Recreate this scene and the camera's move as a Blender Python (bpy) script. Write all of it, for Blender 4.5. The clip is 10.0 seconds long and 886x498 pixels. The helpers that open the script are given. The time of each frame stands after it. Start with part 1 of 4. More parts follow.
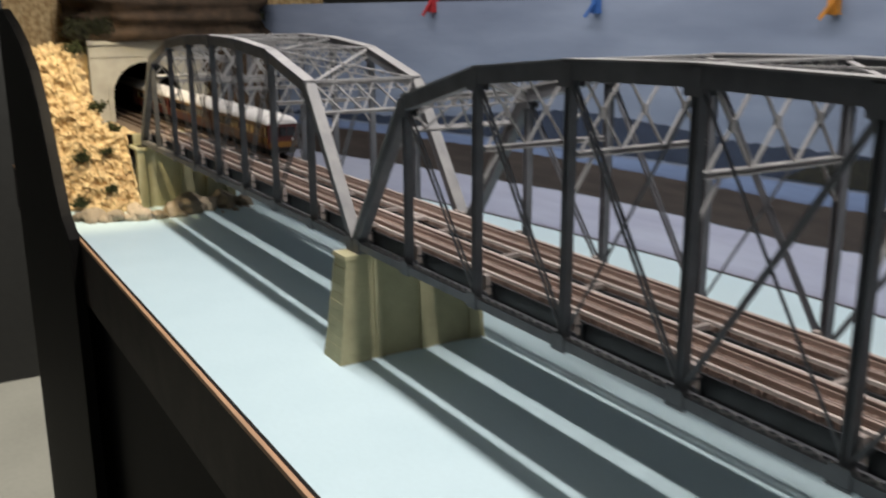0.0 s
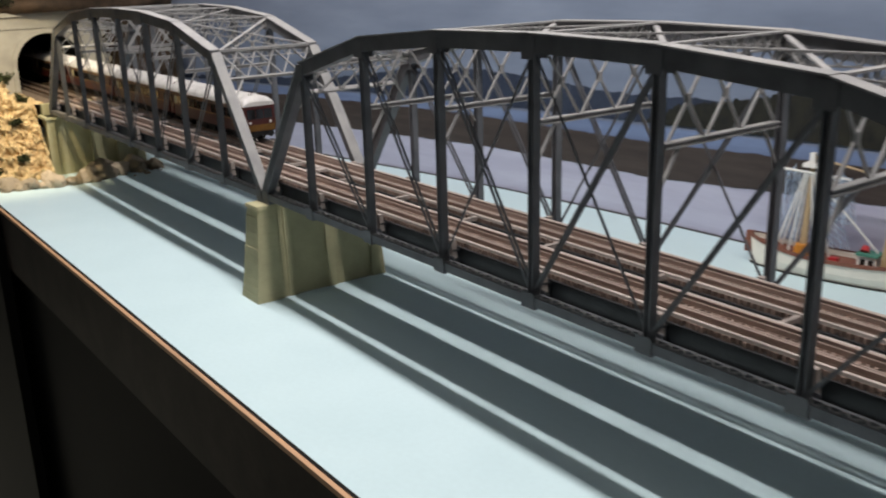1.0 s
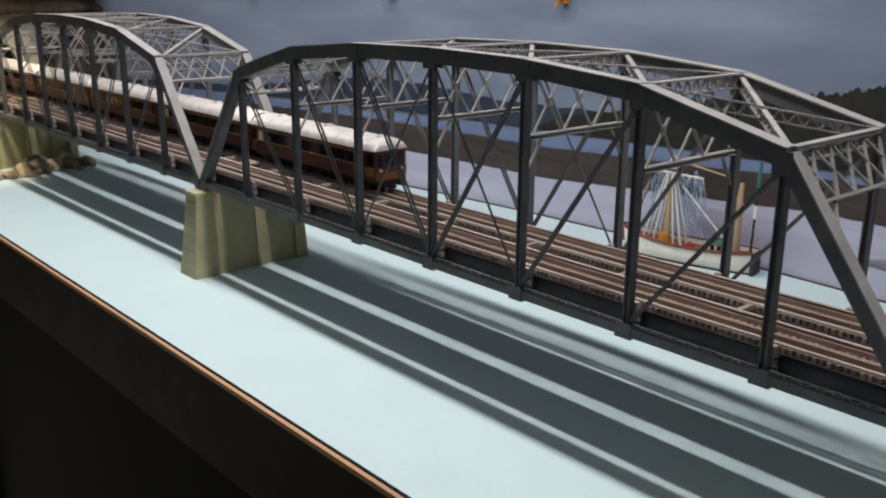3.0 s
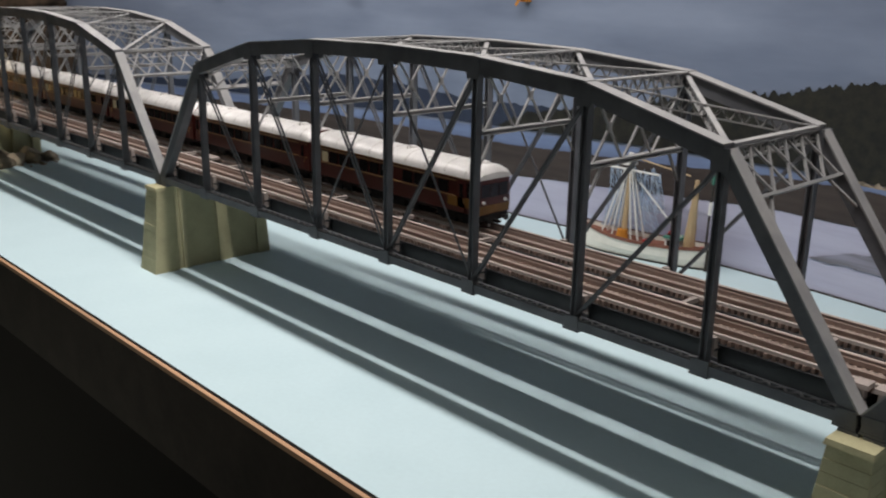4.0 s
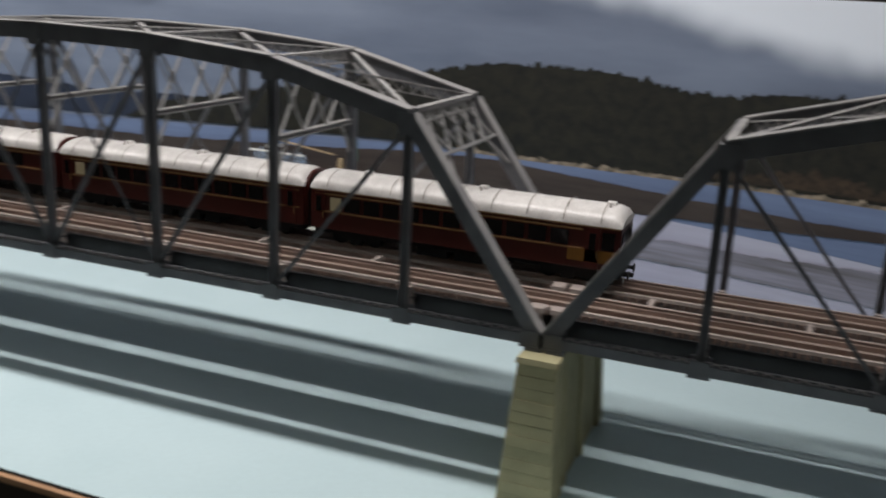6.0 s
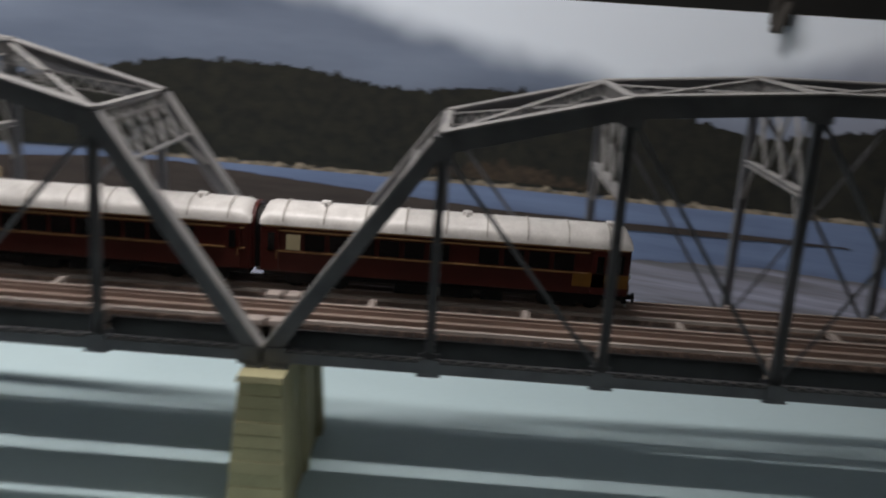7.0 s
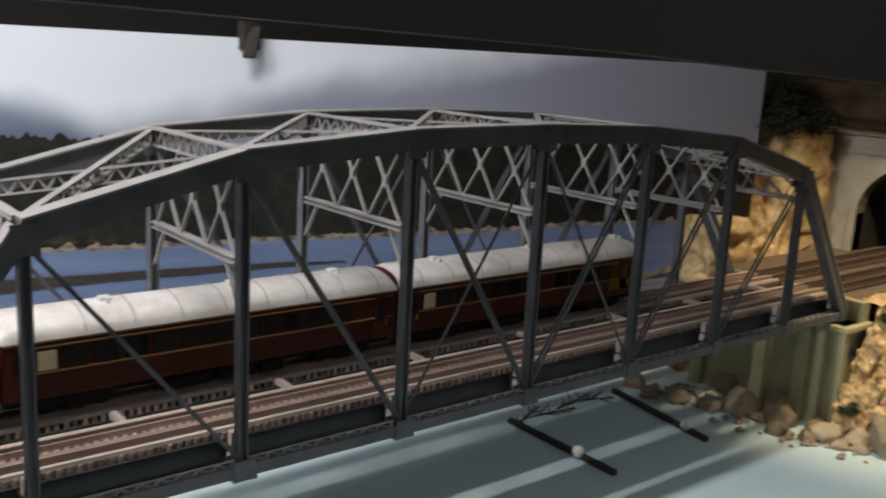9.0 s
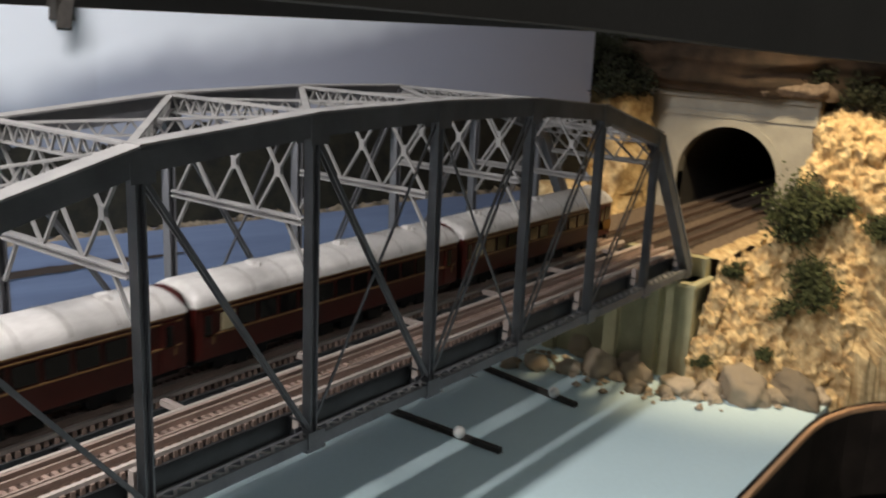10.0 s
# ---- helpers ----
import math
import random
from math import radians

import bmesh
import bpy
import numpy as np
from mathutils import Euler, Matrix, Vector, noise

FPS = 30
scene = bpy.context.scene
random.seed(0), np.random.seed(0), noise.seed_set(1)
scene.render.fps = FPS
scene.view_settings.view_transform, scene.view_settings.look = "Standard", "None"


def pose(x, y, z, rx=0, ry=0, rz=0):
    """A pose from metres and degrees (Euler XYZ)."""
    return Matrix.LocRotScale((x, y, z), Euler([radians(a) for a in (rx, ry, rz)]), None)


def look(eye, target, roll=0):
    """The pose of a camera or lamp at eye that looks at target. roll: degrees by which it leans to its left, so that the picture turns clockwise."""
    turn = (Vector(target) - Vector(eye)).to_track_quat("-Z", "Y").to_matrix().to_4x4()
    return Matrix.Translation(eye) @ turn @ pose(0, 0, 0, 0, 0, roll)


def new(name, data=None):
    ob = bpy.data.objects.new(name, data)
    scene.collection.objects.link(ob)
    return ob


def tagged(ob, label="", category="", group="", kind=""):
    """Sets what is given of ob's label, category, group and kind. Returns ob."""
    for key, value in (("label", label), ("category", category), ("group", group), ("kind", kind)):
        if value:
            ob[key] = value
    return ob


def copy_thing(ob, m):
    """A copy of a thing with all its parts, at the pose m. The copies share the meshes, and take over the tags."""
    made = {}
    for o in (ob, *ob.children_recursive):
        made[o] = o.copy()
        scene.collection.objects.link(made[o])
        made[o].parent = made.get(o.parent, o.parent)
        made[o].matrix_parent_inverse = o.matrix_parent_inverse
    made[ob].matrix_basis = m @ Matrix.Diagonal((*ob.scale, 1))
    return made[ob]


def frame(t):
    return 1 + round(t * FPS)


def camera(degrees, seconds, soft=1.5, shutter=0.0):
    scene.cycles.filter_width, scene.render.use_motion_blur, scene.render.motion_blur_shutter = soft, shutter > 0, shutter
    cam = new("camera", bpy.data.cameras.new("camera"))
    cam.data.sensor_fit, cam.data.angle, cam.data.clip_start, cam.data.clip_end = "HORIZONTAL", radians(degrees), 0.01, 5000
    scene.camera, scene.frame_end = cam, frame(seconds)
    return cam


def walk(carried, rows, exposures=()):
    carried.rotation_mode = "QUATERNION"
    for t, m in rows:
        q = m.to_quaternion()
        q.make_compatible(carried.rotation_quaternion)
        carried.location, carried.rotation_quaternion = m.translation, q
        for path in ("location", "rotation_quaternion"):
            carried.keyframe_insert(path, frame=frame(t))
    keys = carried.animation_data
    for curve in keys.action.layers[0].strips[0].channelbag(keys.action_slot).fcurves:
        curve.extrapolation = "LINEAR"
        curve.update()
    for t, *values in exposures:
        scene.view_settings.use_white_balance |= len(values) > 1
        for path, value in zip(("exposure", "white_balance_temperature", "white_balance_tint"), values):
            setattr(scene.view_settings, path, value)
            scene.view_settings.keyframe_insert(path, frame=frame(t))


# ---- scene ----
cam = camera(51.39, 10.0, 2.0, 0.6)
PATH = [
    (0, (0.6026, -0.2829, 0.2520), (-1.0661, 0.7023, -0.2428), -0.24),
    (0.5, (0.6449, -0.2910, 0.2604), (-0.9565, 0.7592, -0.3161), -0.96),
    (1, (0.6902, -0.3251, 0.2666), (-0.8528, 0.8029, -0.3221), -1.64),
    (1.5, (0.7217, -0.3430, 0.2660), (-0.7734, 0.8617, -0.2940), -1.15),
    (2, (0.7508, -0.3972, 0.2703), (-0.6872, 0.8812, -0.2754), -1.49),
    (2.5, (0.7734, -0.3989, 0.2732), (-0.6703, 0.8673, -0.2858), 0.18),
    (4, (0.8046, -0.3946, 0.2750), (-0.5915, 0.9209, -0.2909), 1.01),
    (4.5, (0.7960, -0.4113, 0.2738), (-0.4899, 1.0069, -0.3054), 0.80),
    (5, (0.7967, -0.4271, 0.2704), (-0.3748, 1.0938, -0.2905), 1.29),
    (6.5, (0.7612, -0.4471, 0.2602), (0.3868, 1.4438, -0.2732), 3.75),
    (7, (0.7530, -0.4189, 0.2574), (0.7205, 1.5144, -0.2540), 3.99),
    (7.5, (0.7535, -0.3945, 0.2681), (1.0894, 1.4948, -0.2952), 1.21),
    (8, (0.7492, -0.3764, 0.2755), (1.4144, 1.4330, -0.2570), 2.16),
    (8.5, (0.7004, -0.3597, 0.2697), (1.7474, 1.2857, -0.1736), 2.70),
    (9, (0.6595, -0.3335, 0.2645), (1.8950, 1.1836, -0.1504), 3.09),
    (9.5, (0.6581, -0.2975, 0.2650), (2.0807, 1.0432, -0.1582), 3.25),
    (10, (0.6430, -0.2689, 0.2664), (2.1992, 0.8964, -0.2030), 2.54),
]
walk(cam, [(t, look(eye, target, roll)) for t, eye, target, roll in PATH],
     exposures=[(0.0, 0.12), (2.5, 0.08), (5.0, 0.0), (6.5, -0.05), (7.5, 0.10), (8.5, 0.55), (9.2, 0.70), (10.0, 0.86)])

# ---------------- light ----------------
world = bpy.data.worlds.new("room_dark")
world.use_nodes = True
world.node_tree.nodes["Background"].inputs[0].default_value = (0.98, 1.0, 0.96, 1)
world.node_tree.nodes["Background"].inputs[1].default_value = 0.27
scene.world = world


def lamp(name, kind, where, target, energy, colour, size=0.1, size_y=0.1, spot=60, blend=0.6):
    data = bpy.data.lights.new(name, kind)
    data.energy, data.color = energy, colour
    if kind == "AREA":
        data.shape, data.size, data.size_y = "RECTANGLE", size, size_y
    if kind == "SPOT":
        data.spot_size, data.spot_blend, data.shadow_soft_size = radians(spot), blend, size
    ob = new(name, data)
    ob.matrix_world = look(where, target)
    return ob


# the tube over the bridges, and warm lamps over the two hillsides
tube = lamp("tube_lamp", "AREA", (0.07, 0.012, 0.66), (0.07, 0.012, 0.0), 7.9, (1.0, 0.94, 0.91), 1.46, 0.016)
tube.matrix_world = pose(0.07, 0.012, 0.66)
lamp("room_lamp", "SPOT", (-2.2, -0.5, 1.5), (-2.2, -0.3, -0.9), 170.0, (1.0, 0.95, 0.85), 0.05, spot=70)
lamp("hill_lamp_west", "SPOT", (-0.50, -0.095, 0.44), (-0.72, -0.07, 0.10), 7.0, (1.0, 0.82, 0.52), 0.02, spot=66)
lamp("hill_lamp_east", "SPOT", (1.335, -0.098, 0.46), (1.43, -0.015, 0.08), 4.3, (1.0, 0.77, 0.47), 0.02, spot=60)


# ---------------- materials ----------------
def mat(name, colour, rough=0.6, metal=0.0, vary=0.25, scale=120.0, grain=900.0, bump=0.15, spec=0.4, other=None, stretch=(1, 1, 1), piece=0.0):
    """A procedural surface: a base colour that drifts towards a second one in patches, grain and fine relief."""
    m = bpy.data.materials.new(name)
    m.use_nodes = True
    n, l = m.node_tree.nodes, m.node_tree.links
    b = n["Principled BSDF"]
    b.inputs["Roughness"].default_value, b.inputs["Metallic"].default_value = rough, metal
    b.inputs["Specular IOR Level"].default_value = spec
    co = n.new("ShaderNodeTexCoord")
    mp = n.new("ShaderNodeMapping")
    mp.inputs["Scale"].default_value = stretch
    l.new(co.outputs["Object"], mp.inputs[0])
    big, fine = n.new("ShaderNodeTexNoise"), n.new("ShaderNodeTexNoise")
    big.inputs["Scale"].default_value, big.inputs["Detail"].default_value = scale, 4
    fine.inputs["Scale"].default_value, fine.inputs["Detail"].default_value = grain, 3
    for t in (big, fine):
        l.new(mp.outputs[0], t.inputs["Vector"])
    dark = other or tuple(c * (1 - vary) for c in colour)
    ramp = n.new("ShaderNodeValToRGB")
    ramp.color_ramp.elements[0].position, ramp.color_ramp.elements[1].position = 0.32, 0.66
    ramp.color_ramp.elements[0].color, ramp.color_ramp.elements[1].color = (*dark, 1), (*colour, 1)
    l.new(big.outputs[0], ramp.inputs[0])
    mix = n.new("ShaderNodeMix")
    mix.data_type, mix.blend_type = "RGBA", "MULTIPLY"
    mix.inputs[0].default_value = 1.0
    g = n.new("ShaderNodeMapRange")
    g.inputs[3].default_value, g.inputs[4].default_value = 1 - vary * 0.7, 1 + vary * 0.5
    l.new(fine.outputs[0], g.inputs[0])
    last = g.outputs[0]
    if piece:
        info, pr, mul = n.new("ShaderNodeObjectInfo"), n.new("ShaderNodeMapRange"), n.new("ShaderNodeMath")
        pr.inputs[3].default_value, pr.inputs[4].default_value = 1 - piece, 1 + piece
        mul.operation = "MULTIPLY"
        l.new(info.outputs["Random"], pr.inputs[0])
        l.new(pr.outputs[0], mul.inputs[0])
        l.new(last, mul.inputs[1])
        last = mul.outputs[0]
    l.new(ramp.outputs[0], mix.inputs[6])
    l.new(last, mix.inputs[7])
    l.new(mix.outputs[2], b.inputs["Base Color"])
    if bump:
        bp = n.new("ShaderNodeBump")
        bp.inputs["Strength"].default_value, bp.inputs["Distance"].default_value = bump, 0.0006
        l.new(fine.outputs[0], bp.inputs["Height"])
        l.new(bp.outputs[0], b.inputs["Normal"])
    return m


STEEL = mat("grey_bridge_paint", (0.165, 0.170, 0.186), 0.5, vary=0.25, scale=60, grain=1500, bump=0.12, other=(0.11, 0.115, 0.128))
# lighter copy of the grey: overhead light on plates and bracing, put into colour
STEEL_PALE = mat("pale_toplit_bridge_paint", (0.36, 0.355, 0.35), 0.55, vary=0.2, scale=60, grain=1500, bump=0.12, other=(0.27, 0.27, 0.275))
# the shade of the recess under the tracks is put into this near-black
STEEL_DARK = mat("shaded_floor_steel", (0.050, 0.051, 0.055), 0.6, vary=0.3, scale=70, grain=1200)
TIE = mat("brown_sleeper", (0.37, 0.265, 0.22), 0.85, vary=0.3, scale=300, grain=2500, bump=0.3, piece=0.3)
TIE_DULL = mat("ballast_stained_sleeper", (0.13, 0.095, 0.072), 0.9, vary=0.35, scale=300, grain=2500, bump=0.3, piece=0.3)
RAIL_DULL = mat("dull_brown_rail", (0.17, 0.12, 0.095), 0.6, 0.2, vary=0.25, scale=90, grain=2000, stretch=(0.2, 1, 1))
TIMBER = mat("weathered_guard_timber", (0.58, 0.51, 0.47), 0.8, vary=0.25, scale=90, grain=1800, stretch=(0.15, 1, 1))
RAIL = mat("rusty_rail", (0.56, 0.44, 0.38), 0.45, 0.30, vary=0.25, scale=90, grain=2000, stretch=(0.2, 1, 1))
PALE = mat("pale_bracket", (0.42, 0.36, 0.33), 0.8, vary=0.2, scale=200, grain=2000)
CONCRETE = mat("ochre_pier_concrete", (0.44, 0.41, 0.245), 0.85, vary=0.22, scale=45, grain=900, bump=0.35, other=(0.35, 0.33, 0.20))
PORTAL = mat("grey_portal_concrete", (0.40, 0.385, 0.33), 0.85, vary=0.2, scale=40, grain=900, bump=0.3)
WATER = mat("pale_blue_water_sheet", (0.565, 0.715, 0.755), 0.5, vary=0.07, scale=14, grain=260, bump=0.03, spec=0.25, other=(0.535, 0.685, 0.725))
WOOD = mat("edge_wood", (0.62, 0.36, 0.20), 0.5, vary=0.35, scale=40, grain=700, stretch=(0.1, 1, 1))
BLACK = mat("black_fascia", (0.006, 0.0055, 0.005), 0.7, vary=0.3, scale=15, grain=300, spec=0.15)
FASCIA = mat("dark_brown_fascia", (0.030, 0.022, 0.018), 0.6, vary=0.55, scale=30, grain=200, spec=0.25)
VALANCE = mat("charcoal_valance", (0.06, 0.054, 0.05), 0.8, vary=0.2, scale=10, grain=300)
FLOORING = mat("pale_floor", (0.42, 0.41, 0.36), 0.7, vary=0.15, scale=3, grain=60)
ROOMWALL = mat("dark_room_wall", (0.06, 0.06, 0.06), 0.8, vary=0.2, scale=2, grain=40)
ROCK = mat("sandstone_hillside", (0.74, 0.58, 0.32), 0.95, vary=0.6, scale=130, grain=700, bump=1.0, other=(0.40, 0.26, 0.12))
# the shade above and beside the tunnels is put into this dark brown
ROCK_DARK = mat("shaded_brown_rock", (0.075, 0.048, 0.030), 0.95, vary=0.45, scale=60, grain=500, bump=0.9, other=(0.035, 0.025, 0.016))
BOULDER = mat("grey_tan_boulder", (0.66, 0.54, 0.39), 0.9, vary=0.7, scale=160, grain=900, bump=0.9, other=(0.17, 0.135, 0.09), piece=0.45)
LEAF = mat("foliage", (0.058, 0.066, 0.020), 0.9, vary=0.5, scale=200, grain=1500, other=(0.03, 0.04, 0.014))
LEAF_DARK = mat("dark_foliage", (0.025, 0.03, 0.012), 0.9, vary=0.5, scale=200, grain=1500)
BALLAST = mat("brown_ballast", (0.22, 0.165, 0.12), 0.95, vary=0.45, scale=300, grain=1800, bump=0.9)
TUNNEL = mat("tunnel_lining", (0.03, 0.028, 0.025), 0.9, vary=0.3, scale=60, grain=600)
MAROON = mat("maroon_coach_paint", (0.080, 0.013, 0.010), 0.32, vary=0.2, scale=60, grain=1500, bump=0.02, spec=0.5)
ROOF = mat("white_coach_roof", (0.88, 0.86, 0.84), 0.33, vary=0.26, scale=110, grain=900, bump=0.12, other=(0.70, 0.68, 0.66), spec=0.55)
ROOF_SEAM = mat("grimy_roof_seam", (0.56, 0.53, 0.50), 0.5, vary=0.3, scale=150, grain=1200, bump=0.05)
UNDER = mat("black_underframe", (0.012, 0.011, 0.011), 0.7, vary=0.3, scale=200, grain=1500)
GLASS = mat("dark_coach_window", (0.012, 0.010, 0.010), 0.12, vary=0.2, scale=100, grain=500, bump=0, spec=0.6)
GOLD = mat("buff_lining", (0.34, 0.20, 0.085), 0.5, vary=0.15, scale=200, grain=1500, bump=0)
CREAM = mat("cream_panel", (0.62, 0.56, 0.36), 0.5, vary=0.1, scale=200, grain=1500, bump=0)
YELLOW = mat("yellow_warning_panel", (0.21, 0.10, 0.016), 0.45, vary=0.25, scale=150, grain=1500, bump=0)
WHITE = mat("white_paint", (0.78, 0.77, 0.74), 0.5, vary=0.1, scale=150, grain=1500, bump=0.05)
HULL = mat("cream_white_hull", (0.86, 0.82, 0.73), 0.4, vary=0.1, scale=90, grain=1200, bump=0.03)
HULL_TRIM = mat("brown_gunwale", (0.22, 0.085, 0.055), 0.5, vary=0.25, scale=120, grain=1200)
RED = mat("red_paint", (0.42, 0.03, 0.035), 0.5, vary=0.2, scale=150, grain=1200, bump=0)
GREEN = mat("green_paint", (0.06, 0.20, 0.15), 0.5, vary=0.2, scale=150, grain=1200, bump=0)
ORANGE = mat("orange_paint", (0.62, 0.26, 0.04), 0.5, vary=0.2, scale=150, grain=1200, bump=0)
MASTWOOD = mat("tan_mast_wood", (0.52, 0.38, 0.22), 0.6, vary=0.2, scale=120, grain=1500, stretch=(1, 1, 0.2))
NET = mat("blue_net", (0.60, 0.66, 0.74), 0.9, vary=0.25, other=(0.30, 0.45, 0.66), scale=300, grain=2500)


def gauze(m, cover):
    """Lets light through between the threads."""
    n, l = m.node_tree.nodes, m.node_tree.links
    out, tr, mx = n["Material Output"], n.new("ShaderNodeBsdfTransparent"), n.new("ShaderNodeMixShader")
    mx.inputs[0].default_value = cover
    l.new(tr.outputs[0], mx.inputs[1])
    l.new(n["Principled BSDF"].outputs[0], mx.inputs[2])
    l.new(mx.outputs[0], out.inputs["Surface"])


CLOTH = mat("milky_net_cloth", (0.62, 0.68, 0.78), 0.9, vary=0.4, other=(0.34, 0.47, 0.70), scale=90, grain=1200)
gauze(CLOTH, 0.30)
BLUECLIP = mat("blue_plastic", (0.05, 0.15, 0.45), 0.4, vary=0.1, scale=100, grain=800, bump=0)
STICK = mat("dark_drift_timber", (0.05, 0.045, 0.04), 0.8, vary=0.4, scale=200, grain=1500)

SKY = mat("printed_sky", (0.225, 0.27, 0.365), 0.6, vary=0.07, scale=5, grain=60, bump=0, other=(0.13, 0.162, 0.235), stretch=(0.7, 0.7, 3.2))


def white_bank(m):
    """Adds a white bank to the upper part of the sky colour."""
    n, l = m.node_tree.nodes, m.node_tree.links
    b = n["Principled BSDF"]
    old = b.inputs["Base Color"].links[0].from_socket
    co, ax, ns = n.new("ShaderNodeTexCoord"), n.new("ShaderNodeSeparateXYZ"), n.new("ShaderNodeTexNoise")
    l.new(co.outputs["Object"], ax.inputs[0])

    def calc(op, *values):
        c = n.new("ShaderNodeMath")
        c.operation = op
        for i, v in enumerate(values):
            if isinstance(v, (int, float)):
                c.inputs[i].default_value = v
            else:
                l.new(v, c.inputs[i])
        return c.outputs[0]

    ns.inputs["Scale"].default_value = 14
    l.new(co.outputs["Object"], ns.inputs["Vector"])
    # the lower edge of the bank is a shallow V, lowest at x = 0.88
    lower = calc("MULTIPLY_ADD", calc("ABSOLUTE", calc("SUBTRACT", ax.outputs[0], 0.88)), 0.20, 0.205)
    height = calc("MULTIPLY_ADD", calc("SUBTRACT", ns.outputs[0], 0.5), 0.035, calc("SUBTRACT", ax.outputs[2], lower))
    rg = n.new("ShaderNodeMapRange")
    rg.interpolation_type = "SMOOTHSTEP"
    rg.inputs[1].default_value, rg.inputs[2].default_value, rg.inputs[3].default_value, rg.inputs[4].default_value = -0.020, 0.018, 0.0, 1.0
    l.new(height, rg.inputs[0])
    mx = n.new("ShaderNodeMix")
    mx.data_type = "RGBA"
    mx.inputs[7].default_value = (0.83, 0.90, 1.0, 1)
    l.new(rg.outputs[0], mx.inputs[0])
    # a paler grey towards the east end
    pale, east = n.new("ShaderNodeMix"), n.new("ShaderNodeMapRange")
    east.interpolation_type = "SMOOTHSTEP"
    east.inputs[1].default_value, east.inputs[2].default_value, east.inputs[4].default_value = 0.85, 1.15, 0.8
    l.new(ax.outputs[0], east.inputs[0])
    pale.data_type = "RGBA"
    pale.inputs[7].default_value = (0.37, 0.395, 0.49, 1)
    l.new(east.outputs[0], pale.inputs[0])
    l.new(old, pale.inputs[6])
    l.new(pale.outputs[2], mx.inputs[6])
    l.new(mx.outputs[2], b.inputs["Base Color"])


white_bank(SKY)
FARHILL = mat("printed_far_hill", (0.030, 0.042, 0.075), 0.6, vary=0.25, scale=25, grain=220, bump=0, other=(0.018, 0.026, 0.05))
HILL = mat("printed_wooded_hill", (0.020, 0.019, 0.012), 0.6, vary=0.9, scale=110, grain=420, bump=0, other=(0.005, 0.005, 0.005))
CLEARING = mat("printed_clearing", (0.065, 0.042, 0.026), 0.6, vary=0.8, scale=220, grain=500, bump=0, other=(0.014, 0.011, 0.008))
SHORE = mat("printed_shore_line", (0.40, 0.33, 0.25), 0.6, vary=0.5, scale=120, grain=400, bump=0, other=(0.07, 0.06, 0.045), stretch=(1, 1, 2))
RIVER = mat("printed_river", (0.17, 0.23, 0.385), 0.6, vary=0.15, scale=18, grain=150, bump=0, other=(0.13, 0.175, 0.30), stretch=(0.3, 0.3, 5))
SAND = mat("printed_mud_bank", (0.060, 0.046, 0.041), 0.6, vary=0.35, scale=30, grain=200, bump=0, other=(0.036, 0.027, 0.025), stretch=(0.4, 0.4, 4))
SHALLOW = mat("printed_pale_shallows", (0.50, 0.51, 0.63), 0.6, vary=0.12, scale=14, grain=120, bump=0, other=(0.41, 0.41, 0.54), stretch=(0.3, 0.3, 4))
WETSAND = mat("printed_wet_sand", (0.14, 0.135, 0.15), 0.6, vary=0.35, scale=20, grain=140, bump=0, other=(0.34, 0.34, 0.44), stretch=(0.25, 0.25, 7))


# ---------------- mesh kit ----------------
def i_beam(c, z0, z1, half, web, flange):
    """The outline of an I section round the line c, from z0 to z1."""
    a, b = z0 + flange, z1 - flange
    return [(c - half, z0), (c + half, z0), (c + half, a), (c + web, a), (c + web, b), (c + half, b), (c + half, z1), (c - half, z1), (c - half, b), (c - web, b), (c - web, a), (c - half, a)]


